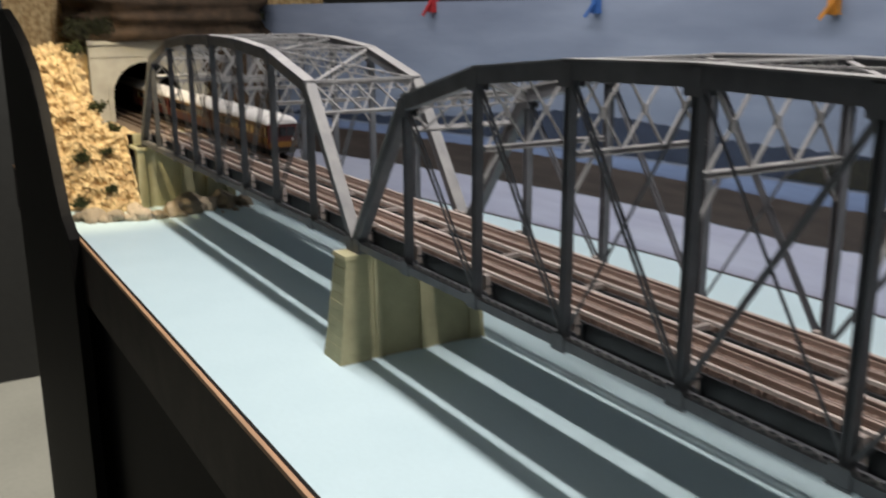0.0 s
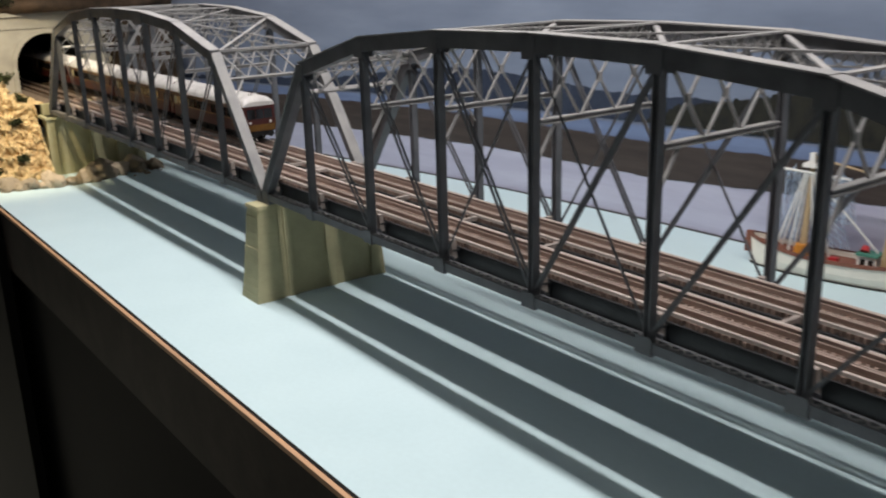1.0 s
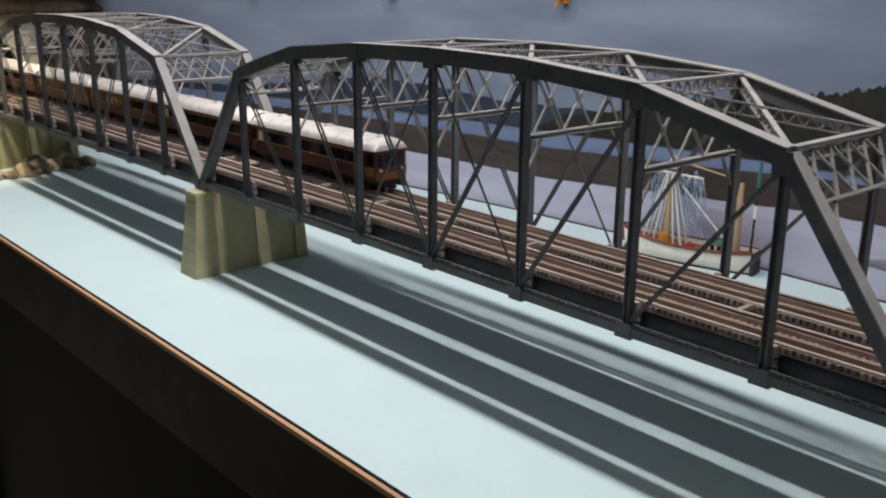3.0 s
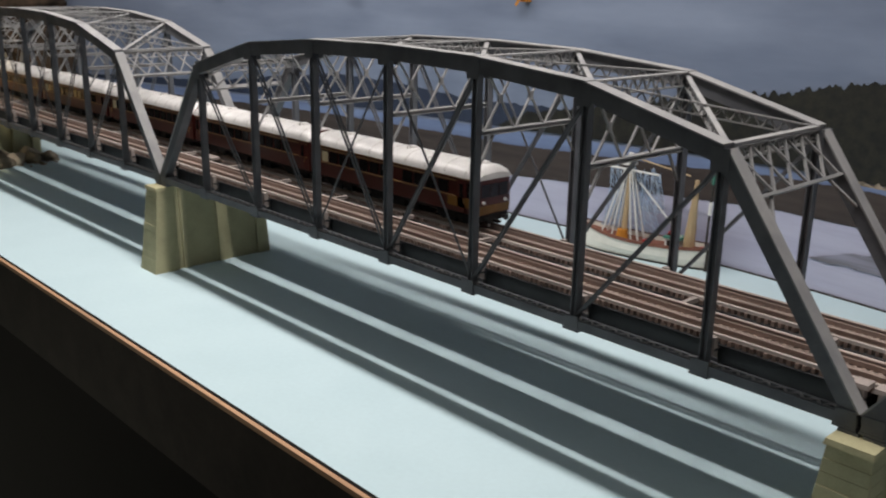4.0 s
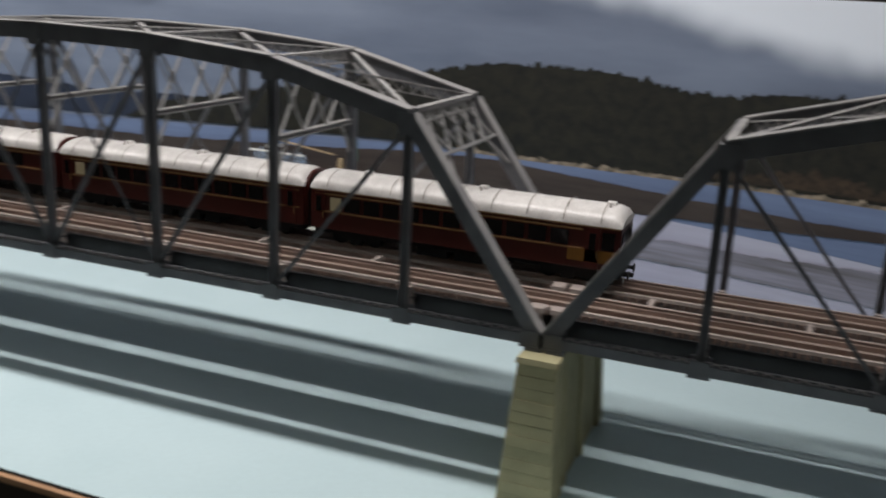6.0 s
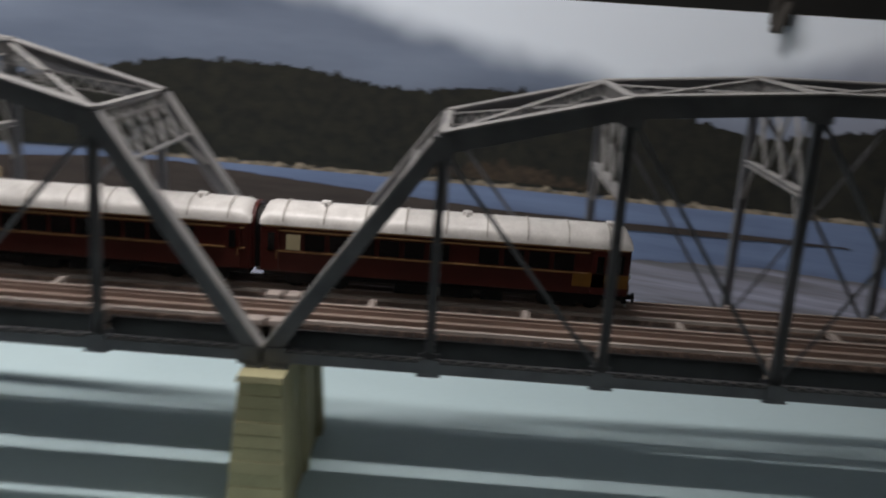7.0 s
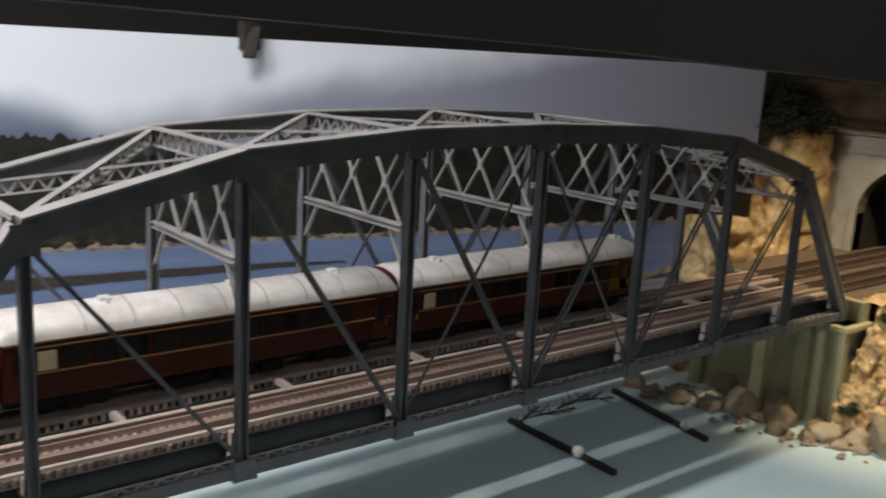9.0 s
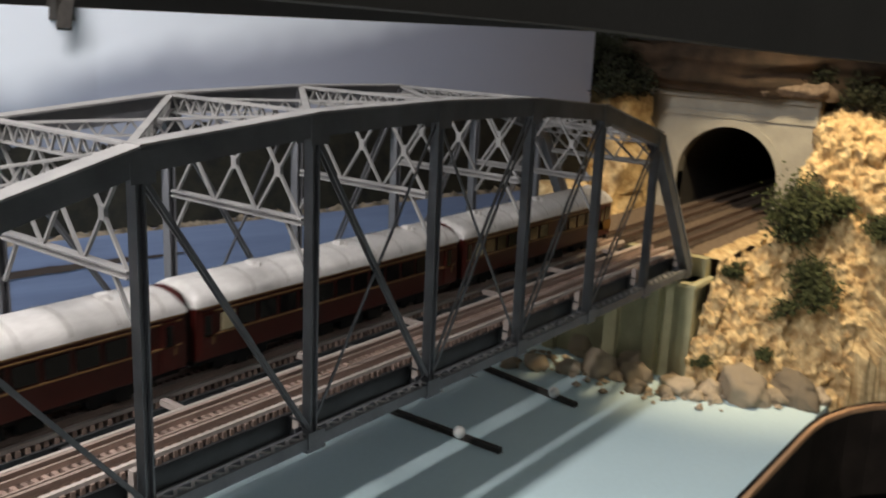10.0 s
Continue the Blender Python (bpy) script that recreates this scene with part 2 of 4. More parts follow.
class Kit:
    """Collects boxes, bars and tubes for one mesh."""

    def __init__(self):
        self.v, self.f = [], []

    def add(self, verts, faces):
        k = len(self.v)
        self.v += [tuple(p) for p in verts]
        self.f += [tuple(i + k for i in f) for f in faces]
        return self

    def box(self, x0, x1, y0, y1, z0, z1, taper=0.0):
        t = taper
        vs = [(x0, y0, z0), (x1, y0, z0), (x1, y1, z0), (x0, y1, z0),
              (x0 + t, y0 + t, z1), (x1 - t, y0 + t, z1), (x1 - t, y1 - t, z1), (x0 + t, y1 - t, z1)]
        return self.add(vs, [(3, 2, 1, 0), (4, 5, 6, 7), (0, 1, 5, 4), (1, 2, 6, 5), (2, 3, 7, 6), (3, 0, 4, 7)])

    def bar(self, p, q, w, h, up=(0, 0, 1)):
        """A bar from p to q; w across, h along up."""
        p, q = Vector(p), Vector(q)
        d = (q - p).normalized()
        s = d.cross(Vector(up)).normalized()
        u = s.cross(d).normalized()
        s, u = s * w / 2, u * h / 2
        vs = [p - s - u, p + s - u, p + s + u, p - s + u, q - s - u, q + s - u, q + s + u, q - s + u]
        return self.add(vs, [(0, 1, 2, 3), (7, 6, 5, 4), (0, 4, 5, 1), (1, 5, 6, 2), (2, 6, 7, 3), (3, 7, 4, 0)])

    def tube(self, p, q, r0, r1, n=8):
        p, q = Vector(p), Vector(q)
        d = (q - p).normalized()
        s = d.orthogonal().normalized()
        u = d.cross(s)
        ring = lambda c, r: [c + (s * math.cos(a) + u * math.sin(a)) * r for a in (2 * math.pi * i / n for i in range(n))]
        fs = [(i, (i + 1) % n, n + (i + 1) % n, n + i) for i in range(n)]
        return self.add(ring(p, r0) + ring(q, r1), fs + [tuple(range(n))[::-1], tuple(range(n, 2 * n))])

    def sheet(self, rows):
        """A skin through rows of points."""
        n = len(rows[0])
        vs = [p for r in rows for p in r]
        fs = [(i * n + j, i * n + j + 1, (i + 1) * n + j + 1, (i + 1) * n + j) for i in range(len(rows) - 1) for j in range(n - 1)]
        return self.add(vs, fs)

    def run(self, profile, x0, x1, along="x"):
        """A straight section of that (across, up) outline."""
        put = {"x": lambda t, a, z: (t, a, z), "y": lambda t, a, z: (a, t, z), "z": lambda t, a, z: (z, a, t)}[along]
        n = len(profile)
        vs = [put(x0, a, z) for a, z in profile] + [put(x1, a, z) for a, z in profile]
        return self.add(vs, [(i, (i + 1) % n, n + (i + 1) % n, n + i) for i in range(n)] + [tuple(range(n))[::-1], tuple(range(n, 2 * n))])

    def mesh(self, name, material, smooth=False):
        me = bpy.data.meshes.new(name)
        me.from_pydata(self.v, [], self.f)
        bm = bmesh.new()
        bm.from_mesh(me)
        bmesh.ops.recalc_face_normals(bm, faces=bm.faces)
        bm.to_mesh(me)
        bm.free()
        me.materials.append(material)
        if smooth:
            me.shade_smooth()
        return me


def part(name, kit, material, parent, label="", smooth=False, bevel=0.0):
    ob = new(name, kit if isinstance(kit, bpy.types.Mesh) else kit.mesh(name, material, smooth))
    ob.parent = parent
    if label:
        ob["label"] = label
    if bevel:
        mod = ob.modifiers.new("edge", "BEVEL")
        mod.width, mod.segments, mod.limit_method = bevel, 2, "ANGLE"
    return ob


def thing(name, label, category, group="", where=None):
    ob = new(name)
    ob.empty_display_size = 0.01
    if where:
        ob.matrix_world = where
    return tagged(ob, label, category, group)


def setting(name, kit, material, label, category="", smooth=False):
    ob = new(name, kit.mesh(name, material, smooth))
    return tagged(ob, label, category or name, kind="structure")


# ---------------- plan ----------------
P, E, W, GAP = 0.0836, 0.0791, 0.0960, 0.004         # inner truss panel, end panel, truss spacing, joint between spans
SPAN = 6 * P + 2 * E
NX = [0.0] + [E + i * P for i in range(7)] + [SPAN]      # nodes along a span
TOP = [0.0, 0.2020, 0.2240, 0.2312, 0.2328, 0.2312, 0.2240, 0.2020, 0.0]   # top surface of the upper chord
ZB = 0.0872                                # centre of the lower chord
TRACKS = (0.0262, 0.0705)                    # track centres
TIE_TOP, RAIL_TOP = 0.1000, 0.1033
WEST, EAST = -SPAN - GAP, 2 * SPAN + GAP   # outer ends of the bridges
PORTAL_W, PORTAL_E = -0.84, 1.525


def back_y(x):
    if x > 1.0:
        return 0.2955 - 0.494 * (x - 1.0) + 0.30 * (x - 1.0) ** 2
    return 0.425 - (0.28 if x > 0.32 else 0.12) * (x - 0.32) ** 2


XE = 1.41                                  # east end of the backdrop


# ---------------- setting ----------------
edge = [(x, -0.114) for x in np.linspace(-1.15, 1.27, 30)] + [(1.295, -0.1145), (1.318, -0.117), (1.348, -0.126), (1.372, -0.139), (1.402, -0.165), (1.427, -0.205), (1.442, -0.27), (1.447, -0.40)]


def band(points, out0, out1, z0, z1):
    """A closed strip along a plan line, between two offsets towards the aisle."""
    rows = [[], [], [], []]
    for i, (x, y) in enumerate(points):
        a, b = Vector(points[max(i - 1, 0)]), Vector(points[min(i + 1, len(points) - 1)])
        d = (b - a).normalized()
        n = Vector((d.y, -d.x))
        for row, o, z in zip(rows, (out0, out1, out1, out0), (z1, z1, z0, z0)):
            row.append((x + n.x * o, y + n.y * o, z))
    return Kit().sheet(rows + [rows[0]])


k = Kit()
xs = list(np.linspace(-1.15, 1.9, 62))
k.sheet([[(x, back_y(x) + 0.004 if x < 1.42 else 0.06, 0.0) for x in xs], [(x, -0.114, 0.0) for x in xs], [(x, -0.114, -0.008) for x in xs]])
setting("water", k, WATER, "smooth pale blue painted sheet of river water", "water")
setting("edge_seal", band(edge, -0.0005, 0.0018, -0.0030, 0.0012), BLACK, "thin black seal line along the table edge", "trim")
setting("edge_moulding", band(edge, 0.0019, 0.0050, -0.0030, 0.0006), WOOD, "varnished light wooden strip along the table edge", "trim")
setting("fascia", band(edge, -0.004, 0.0045, -0.075, -0.0031), FASCIA, "dark brown painted front board of the layout", "fascia")
setting("lower_panel", band(edge, -0.02, -0.012, -0.90, -0.076), BLACK, "black recessed panel below the layout", "panel")

# curved wing at the west end of the opening
k = Kit()
curve = [(-0.50, 0.002), (-0.545, 0.022), (-0.575, 0.055), (-0.605, 0.10), (-0.64, 0.145), (-0.685, 0.185), (-0.75, 0.215), (-0.83, 0.24), (-0.93, 0.262)]
rows = []
for yy in (-0.118, -0.130):
    rows.append([(x, yy, z) for x, z in curve])
    rows.append([(-1.0, yy, z) for x, z in curve])
k.sheet([rows[1], rows[0], rows[2], rows[3]])
setting("wing_board", k, BLACK, "black board with a curved edge closing the opening", "board")
setting("wing_leg", Kit().box(-1.0, -0.50, -0.130, -0.118, -0.9, 0.0015), BLACK, "black end panel of the layout", "panel")
low = [(-1.0, 0.290), (0.3, 0.280), (0.7, 0.2715), (0.9, 0.268), (1.04, 0.263), (1.36, 0.254), (1.8, 0.242), (2.2, 0.232)]
k = Kit().sheet([[(x, -0.116, 0.80) for x, z in low], [(x, -0.116, z) for x, z in low], [(x, -0.130, z) for x, z in low], [(x, -0.130, 0.80) for x, z in low]])
setting("valance", k, VALANCE, "charcoal grey board over the opening", "valance")
# unseen reflector, added so that bounced lamp light fills the shadows
setting("canopy", Kit().box(-1.3, 2.2, -0.130, 0.60, 0.80, 0.815), WHITE, "unseen white board added above the lamps to bounce light", "canopy")

# room
setting("floor", Kit().box(-4, 4, -3.2, 1.0, -0.92, -0.90), FLOORING, "pale smooth floor of the room", "floor")
setting("wall_south", Kit().box(-4, 4, -3.3, -3.2, -0.92, 1.7), ROOMWALL, "dark wall of the room", "wall")
setting("wall_north", Kit().box(-4, 4, 0.9, 1.0, -0.90, 1.7), ROOMWALL, "dark wall of the room", "wall")
setting("wall_west", Kit().box(-2.62, -2.52, -3.2, 0.9, -0.92, 1.7), ROOMWALL, "dark wall of the room", "wall")
setting("wall_east", Kit().box(4, 4.1, -3.2, 0.9, -0.92, 1.7), ROOMWALL, "dark wall of the room", "wall")

# ---------------- printed backdrop ----------------
backdrop = thing("backdrop", "curved printed backdrop of river, wooded hills and cloudy sky", "backdrop")
backdrop["kind"] = "structure"


def smooth_line(points, x, rough=0.0, seed=0.0, freq=60):
    xs_, zs_ = zip(*points)
    z = float(np.interp(x, xs_, zs_))
    if rough:
        z += rough * (noise.fractal(Vector((x * freq, seed, 0)), 1.0, 2.0, 4))
    return z


def layer(name, low, high, depth, material, label, x0=-1.15, x1=XE, rough=0.0, low_rough=0.0, seed=0.0, steps=360, freq=60):
    """A printed area of the backdrop between two lines, laid a little before the one behind."""
    a, b = [], []
    for x in np.linspace(x0, x1, steps):
        y = back_y(x) - depth
        z0 = smooth_line(low, x, low_rough, seed + 5)
        z1 = max(smooth_line(high, x, rough, seed, freq), z0)
        a.append((x, y, z0))
        b.append((x, y, z1))
    return part(name, Kit().sheet([a, b]), material, backdrop, label)


k = Kit()
k.sheet([[(x, back_y(x) - 0.0, z) for x in np.linspace(-1.15, XE, 120)] for z in (-0.005, 0.10, 0.20, 0.268)])
k.sheet([[(x, back_y(x) + 0.004, z) for x in np.linspace(-1.15, XE, 120)] for z in (0.268, -0.005)])
part("sky", k, SKY, backdrop, "blue-grey printed sky with soft clouds")
SHORE_Z = [(-1.15, 0.095), (0, 0.103), (0.4, 0.109), (0.54, 0.108), (0.64, 0.109), (0.79, 0.112), (0.9, 0.1135), (1.06, 0.121), (1.17, 0.126), (1.23, 0.130), (1.9, 0.135)]
layer("far_hill", SHORE_Z, [(-1.15, 0.10), (-0.8, 0.103), (-0.53, 0.112), (-0.45, 0.120), (-0.38, 0.130), (-0.25, 0.144), (-0.17, 0.142), (-0.09, 0.138), (0.0, 0.131), (0.10, 0.134), (0.30, 0.13), (0.45, 0.13)],
      0.0008, FARHILL, "dark blue printed hills", -1.15, 0.45, 0.004, seed=1, steps=200)
layer("wooded_hill", SHORE_Z, [(0.03, 0.10), (0.08, 0.124), (0.15, 0.136), (0.20, 0.146), (0.27, 0.160), (0.34, 0.172), (0.394, 0.177), (0.424, 0.185), (0.48, 0.195), (0.534, 0.1975), (0.586, 0.197), (0.637, 0.193), (0.664, 0.187), (0.709, 0.1845), (0.75, 0.191), (0.80, 0.1925),
                              (0.86, 0.193), (0.91, 0.188), (0.952, 0.179), (0.975, 0.173), (1.01, 0.178), (1.06, 0.191), (1.15, 0.198), (1.3, 0.20), (1.9, 0.20)],
      0.0014, HILL, "dark wooded printed hills", 0.03, XE, 0.0060, seed=3, steps=1400, freq=150)
layer("clearing", [(0.70, 0.113), (0.78, 0.115), (0.9, 0.116)], [(0.70, 0.114), (0.74, 0.122), (0.785, 0.131), (0.82, 0.128), (0.86, 0.119), (0.9, 0.117)], 0.0017, CLEARING, "brown printed clearing with scattered houses on the hill", 0.70, 0.9, 0.007, 0.0, seed=17, steps=300, freq=110)
layer("shore_line", [(x, z - 0.0035) for x, z in SHORE_Z], [(x, z + 0.0005) for x, z in SHORE_Z], 0.0020, SHORE, "pale rocky printed shore line", 0.45, XE, 0.005, 0.001, seed=7, steps=900, freq=110)
layer("river", [(-1.15, -0.005), (1.9, -0.005)], [(x, z - 0.003) for x, z in SHORE_Z], 0.0026, RIVER, "blue printed river")
layer("pale_shallows", [(-1.15, -0.005), (1.9, -0.005)], [(-1.15, 0.05), (0.28, 0.066), (0.40, 0.070), (0.55, 0.072), (0.72, 0.068), (0.95, 0.060), (1.05, 0.055), (1.12, 0.045)], 0.0032, SHALLOW, "pale lavender printed shallows", -1.15, 1.12)
layer("near_bank", [(0.8, -0.005), (XE, -0.005)], [(0.8, -0.004), (0.86, 0.006), (0.95, 0.016), (1.05, 0.028), (1.12, 0.042), (1.2, 0.056), (1.3, 0.06), (XE, 0.06)], 0.0047, SAND, "dark brown printed bank", 0.8, XE, 0.0012, 0.0, seed=31)
layer("mud_bank", [(-1.15, 0.036), (-0.34, 0.047), (-0.2, 0.050), (0.06, 0.047), (0.28, 0.060), (0.40, 0.068), (0.50, 0.068), (0.63, 0.070), (0.78, 0.078), (0.88, 0.0865), (0.97, 0.092), (1.05, 0.0985)],
      [(-1.15, 0.080), (-0.27, 0.087), (0.06, 0.084), (0.28, 0.092), (0.40, 0.100), (0.49, 0.102), (0.57, 0.097), (0.68, 0.092), (0.79, 0.090), (0.88, 0.0925), (0.97, 0.097), (1.05, 0.0995)], 0.0038, SAND, "dark brown printed mud bank", -1.15, 1.05, 0.001, 0.0008, seed=9)
layer("wet_sand", [(0.44, 0.030), (0.53, 0.031), (0.64, 0.029), (0.94, 0.030), (1.0, 0.036), (1.1, 0.043), (1.2, 0.050), (1.9, 0.055)], [(0.44, 0.031), (0.48, 0.044), (0.53, 0.051), (0.64, 0.050), (0.75, 0.052), (0.9, 0.063), (1.0, 0.073), (1.2, 0.078), (1.9, 0.08)], 0.0044, WETSAND,
      "grey printed wet sand with pale streaks", 0.44, XE, 0.0015, 0.0015, seed=12)
layer("pale_bank", [(1.22, 0.056), (1.28, 0.073), (1.34, 0.088), (1.40, 0.098)], [(1.22, 0.058), (1.26, 0.071), (1.30, 0.083), (1.34, 0.094), (1.40, 0.104)], 0.0050, SHORE, "pale printed gravel bank", 1.22, 1.40, 0.003, 0.002, seed=20, freq=90)
setting("backdrop_foot", Kit().sheet([[(x, back_y(x) - 0.0055, 0.0) for x in np.linspace(-1.15, 1.4, 60)], [(x, back_y(x) - 0.0055, 0.0014) for x in np.linspace(-1.15, 1.4, 60)], [(x, back_y(x) - 0.004, 0.0014) for x in np.linspace(-1.15, 1.4, 60)]]),
        STICK, "thin dark seam where the backdrop meets the water", "trim")


# ---------------- bridges ----------------
def lattice(k, a, b, c, d, cells, w=0.0011, t=0.0011, up=(0, 0, 1), cross=True, gusset=0.0):
    """Crossed bars between the line a-b and the line c-d."""
    a, b, c, d = map(Vector, (a, b, c, d))
    for i in range(cells):
        s, e = i / cells, (i + 1) / cells
        k.bar(a.lerp(b, s), c.lerp(d, e), w, t, up)
        if cross:
            k.bar(c.lerp(d, s), a.lerp(b, e), w, t, up)
            if gusset:
                m = (a.lerp(b, s) + c.lerp(d, e)) / 2
                k.bar(m - Vector((0, gusset, 0)), m + Vector((0, gusset, 0)), t * 1.3, gusset * 3.2, (0, 0, 1))


def zigzag(k, a, b, c, d, n, w, t, up):
    a, b, c, d = map(Vector, (a, b, c, d))
    for i in range(n):
        s, m, e = i / n, (i + 0.5) / n, (i + 1) / n
        k.bar(a.lerp(b, s), c.lerp(d, m), w, t, up)
        k.bar(c.lerp(d, m), a.lerp(b, e), w, t, up)


def node(i, y, drop=0.0):
    return Vector((NX[i], y, (TOP[i] if 0 < i < 8 else ZB + 0.004) - drop))


def truss_bridge():
    br = thing("truss_bridge", "grey steel double-track through truss railway bridge on piers", "bridge", "bridge spans")
    for y, s in ((0.0, 1), (W, -1)):
        # upper chord: a box with a cover plate that overhangs
        for i in range(1, 7):
            a, b = node(i, y), node(i + 1, y)
            k = Kit().bar(a - Vector((0, 0, 0.0055)), b - Vector((0, 0, 0.0055)), 0.0080, 0.0092)
            part("top_chord", k, STEEL, br)
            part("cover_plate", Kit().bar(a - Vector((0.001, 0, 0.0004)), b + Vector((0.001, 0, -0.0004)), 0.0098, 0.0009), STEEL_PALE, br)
        for i, j in ((0, 1), (8, 7)):
            a, b = node(i, y) + Vector((0.0030 if i == 0 else -0.0030, 0, 0)), node(j, y, 0.0045)
            a = a + (b - a).normalized() * -0.002
            k = Kit().bar(a, b, 0.0076, 0.0074)
            off = Vector((-0.0045 if i == 0 else 0.0045, 0, 0.0030)).normalized() * 0.0041
            part("end_post", k, STEEL, br)
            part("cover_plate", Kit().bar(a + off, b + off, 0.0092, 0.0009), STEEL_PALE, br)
        # lower chord: two plates with lacing on top and below
        for o in (-1, 1):
            c, z0, z1 = y + o * 0.0032, ZB - 0.0027, ZB + 0.0027
            ch = [(c + o * 0.0006, z0), (c + o * 0.0006, z1), (c - o * 0.0012, z1), (c - o * 0.0012, z1 - 0.0008), (c - o * 0.0006, z1 - 0.0008), (c - o * 0.0006, z0 + 0.0008), (c - o * 0.0012, z0 + 0.0008), (c - o * 0.0012, z0)]
            part("bottom_chord", Kit().run(ch, -0.001, SPAN + 0.001), STEEL, br)
        k = Kit()
        zigzag(k, (0, y - 0.0029, ZB + 0.0024), (SPAN, y - 0.0029, ZB + 0.0024), (0, y + 0.0029, ZB + 0.0024), (SPAN, y + 0.0029, ZB + 0.0024), 80, 0.0015, 0.0006, (0, 0, 1))
        zigzag(k, (0, y - 0.0029, ZB - 0.0022), (SPAN, y - 0.0029, ZB - 0.0022), (0, y + 0.0029, ZB - 0.0022), (SPAN, y + 0.0029, ZB - 0.0022), 60, 0.0015, 0.0006, (0, 0, 1))
        part("chord_lacing", k, STEEL_PALE, br, "pale lacing bars of the lower chord")
        for i in range(1, 8):
            x, zt = NX[i], TOP[i] - 0.008
            k = Kit().run(i_beam(y, x - 0.0021, x + 0.0021, 0.0026, 0.0005, 0.0008), ZB - 0.002, zt, "z")
            part("vertical_post", k, STEEL, br)
        for i in range(0, 9):
            x = NX[i] + {0: 0.0042, 8: -0.0042}.get(i, 0.0)
            for o in (-1, 1):
                a, b = sorted((y + o * 0.0039, y + o * 0.0045))
                part("gusset_plate", Kit().box(x - 0.0050, x + 0.0050, a, b, ZB - 0.0026, ZB + 0.0050), STEEL, br)
            part("node_plate", Kit().box(x - 0.0056, x + 0.0056, y - 0.0044, y + 0.0044, ZB - 0.0042, ZB - 0.0028), STEEL, br)
            if 0 < i < 8:
                zt = TOP[i]
                for o in (-1, 1):
                    a, b = sorted((y + o * 0.0041, y + o * 0.0046))
                    part("gusset_plate", Kit().box(x - 0.0050, x + 0.0050, a, b, zt - 0.0135, zt - 0.002), STEEL, br)
        pairs = [(1, 2), (2, 3), (3, 4), (7, 6), (6, 5), (5, 4), (4, 3), (4, 5)]
        for n, (t, b) in enumerate(pairs):
            thin = n > 5
            for o in ((0.0,) if thin else (-0.0014, 0.0014)):
                a, c = node(t, y + o, 0.009), Vector((NX[b], y + o, ZB + 0.003))
                part("counter_brace" if thin else "diagonal_brace", Kit().bar(a, c, 0.0008, 0.0013 if thin else 0.0017), STEEL, br)
    # sway frames between the trusses
    for i in range(2, 7):
        x, zt = NX[i], TOP[i]
        top, low = zt - 0.004, zt - 0.047
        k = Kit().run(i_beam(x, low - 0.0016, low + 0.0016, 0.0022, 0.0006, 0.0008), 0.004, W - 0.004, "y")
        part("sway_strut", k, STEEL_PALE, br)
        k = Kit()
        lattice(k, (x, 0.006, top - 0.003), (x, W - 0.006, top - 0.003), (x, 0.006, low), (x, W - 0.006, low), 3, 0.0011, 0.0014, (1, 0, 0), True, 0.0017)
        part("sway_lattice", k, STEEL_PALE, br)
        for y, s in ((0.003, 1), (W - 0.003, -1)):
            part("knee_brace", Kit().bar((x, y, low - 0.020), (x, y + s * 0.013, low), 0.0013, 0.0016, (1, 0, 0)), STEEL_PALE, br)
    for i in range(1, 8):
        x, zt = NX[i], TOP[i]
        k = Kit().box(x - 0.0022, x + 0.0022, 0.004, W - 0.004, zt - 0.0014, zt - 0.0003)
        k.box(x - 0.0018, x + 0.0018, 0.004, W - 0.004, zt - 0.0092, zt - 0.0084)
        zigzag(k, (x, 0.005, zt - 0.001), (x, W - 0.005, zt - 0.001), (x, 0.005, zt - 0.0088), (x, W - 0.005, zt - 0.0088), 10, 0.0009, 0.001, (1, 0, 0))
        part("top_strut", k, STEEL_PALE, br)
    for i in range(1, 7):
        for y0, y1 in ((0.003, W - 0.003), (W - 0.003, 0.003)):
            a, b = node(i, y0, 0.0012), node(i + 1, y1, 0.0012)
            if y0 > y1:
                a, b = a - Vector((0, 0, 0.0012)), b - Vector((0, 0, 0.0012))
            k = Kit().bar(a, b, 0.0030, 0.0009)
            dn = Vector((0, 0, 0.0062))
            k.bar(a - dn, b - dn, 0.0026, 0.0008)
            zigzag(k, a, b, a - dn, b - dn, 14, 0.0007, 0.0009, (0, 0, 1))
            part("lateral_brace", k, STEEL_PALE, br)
    # portals in the slope of the end posts
    for e, h in ((0, 1), (8, 7)):
        a0, b0 = node(e, 0.004), node(h, 0.004, 0.003)
        d = (b0 - a0).normalized()
        t0, l0 = b0, b0 - d * 0.027
        far = Vector((0, W - 0.008, 0))
        k = Kit()
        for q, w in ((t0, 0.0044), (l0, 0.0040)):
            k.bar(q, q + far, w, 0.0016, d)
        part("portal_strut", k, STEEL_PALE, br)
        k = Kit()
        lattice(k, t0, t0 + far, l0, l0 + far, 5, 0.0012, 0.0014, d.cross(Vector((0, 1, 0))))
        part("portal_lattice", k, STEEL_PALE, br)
        for s, y in ((1, 0), (-1, W - 0.008)):
            p = l0 - d * 0.019 + Vector((0, y, 0))
            part("knee_brace", Kit().bar(p, l0 + Vector((0, y + s * 0.014, 0)), 0.0014, 0.0016, d), STEEL_PALE, br)
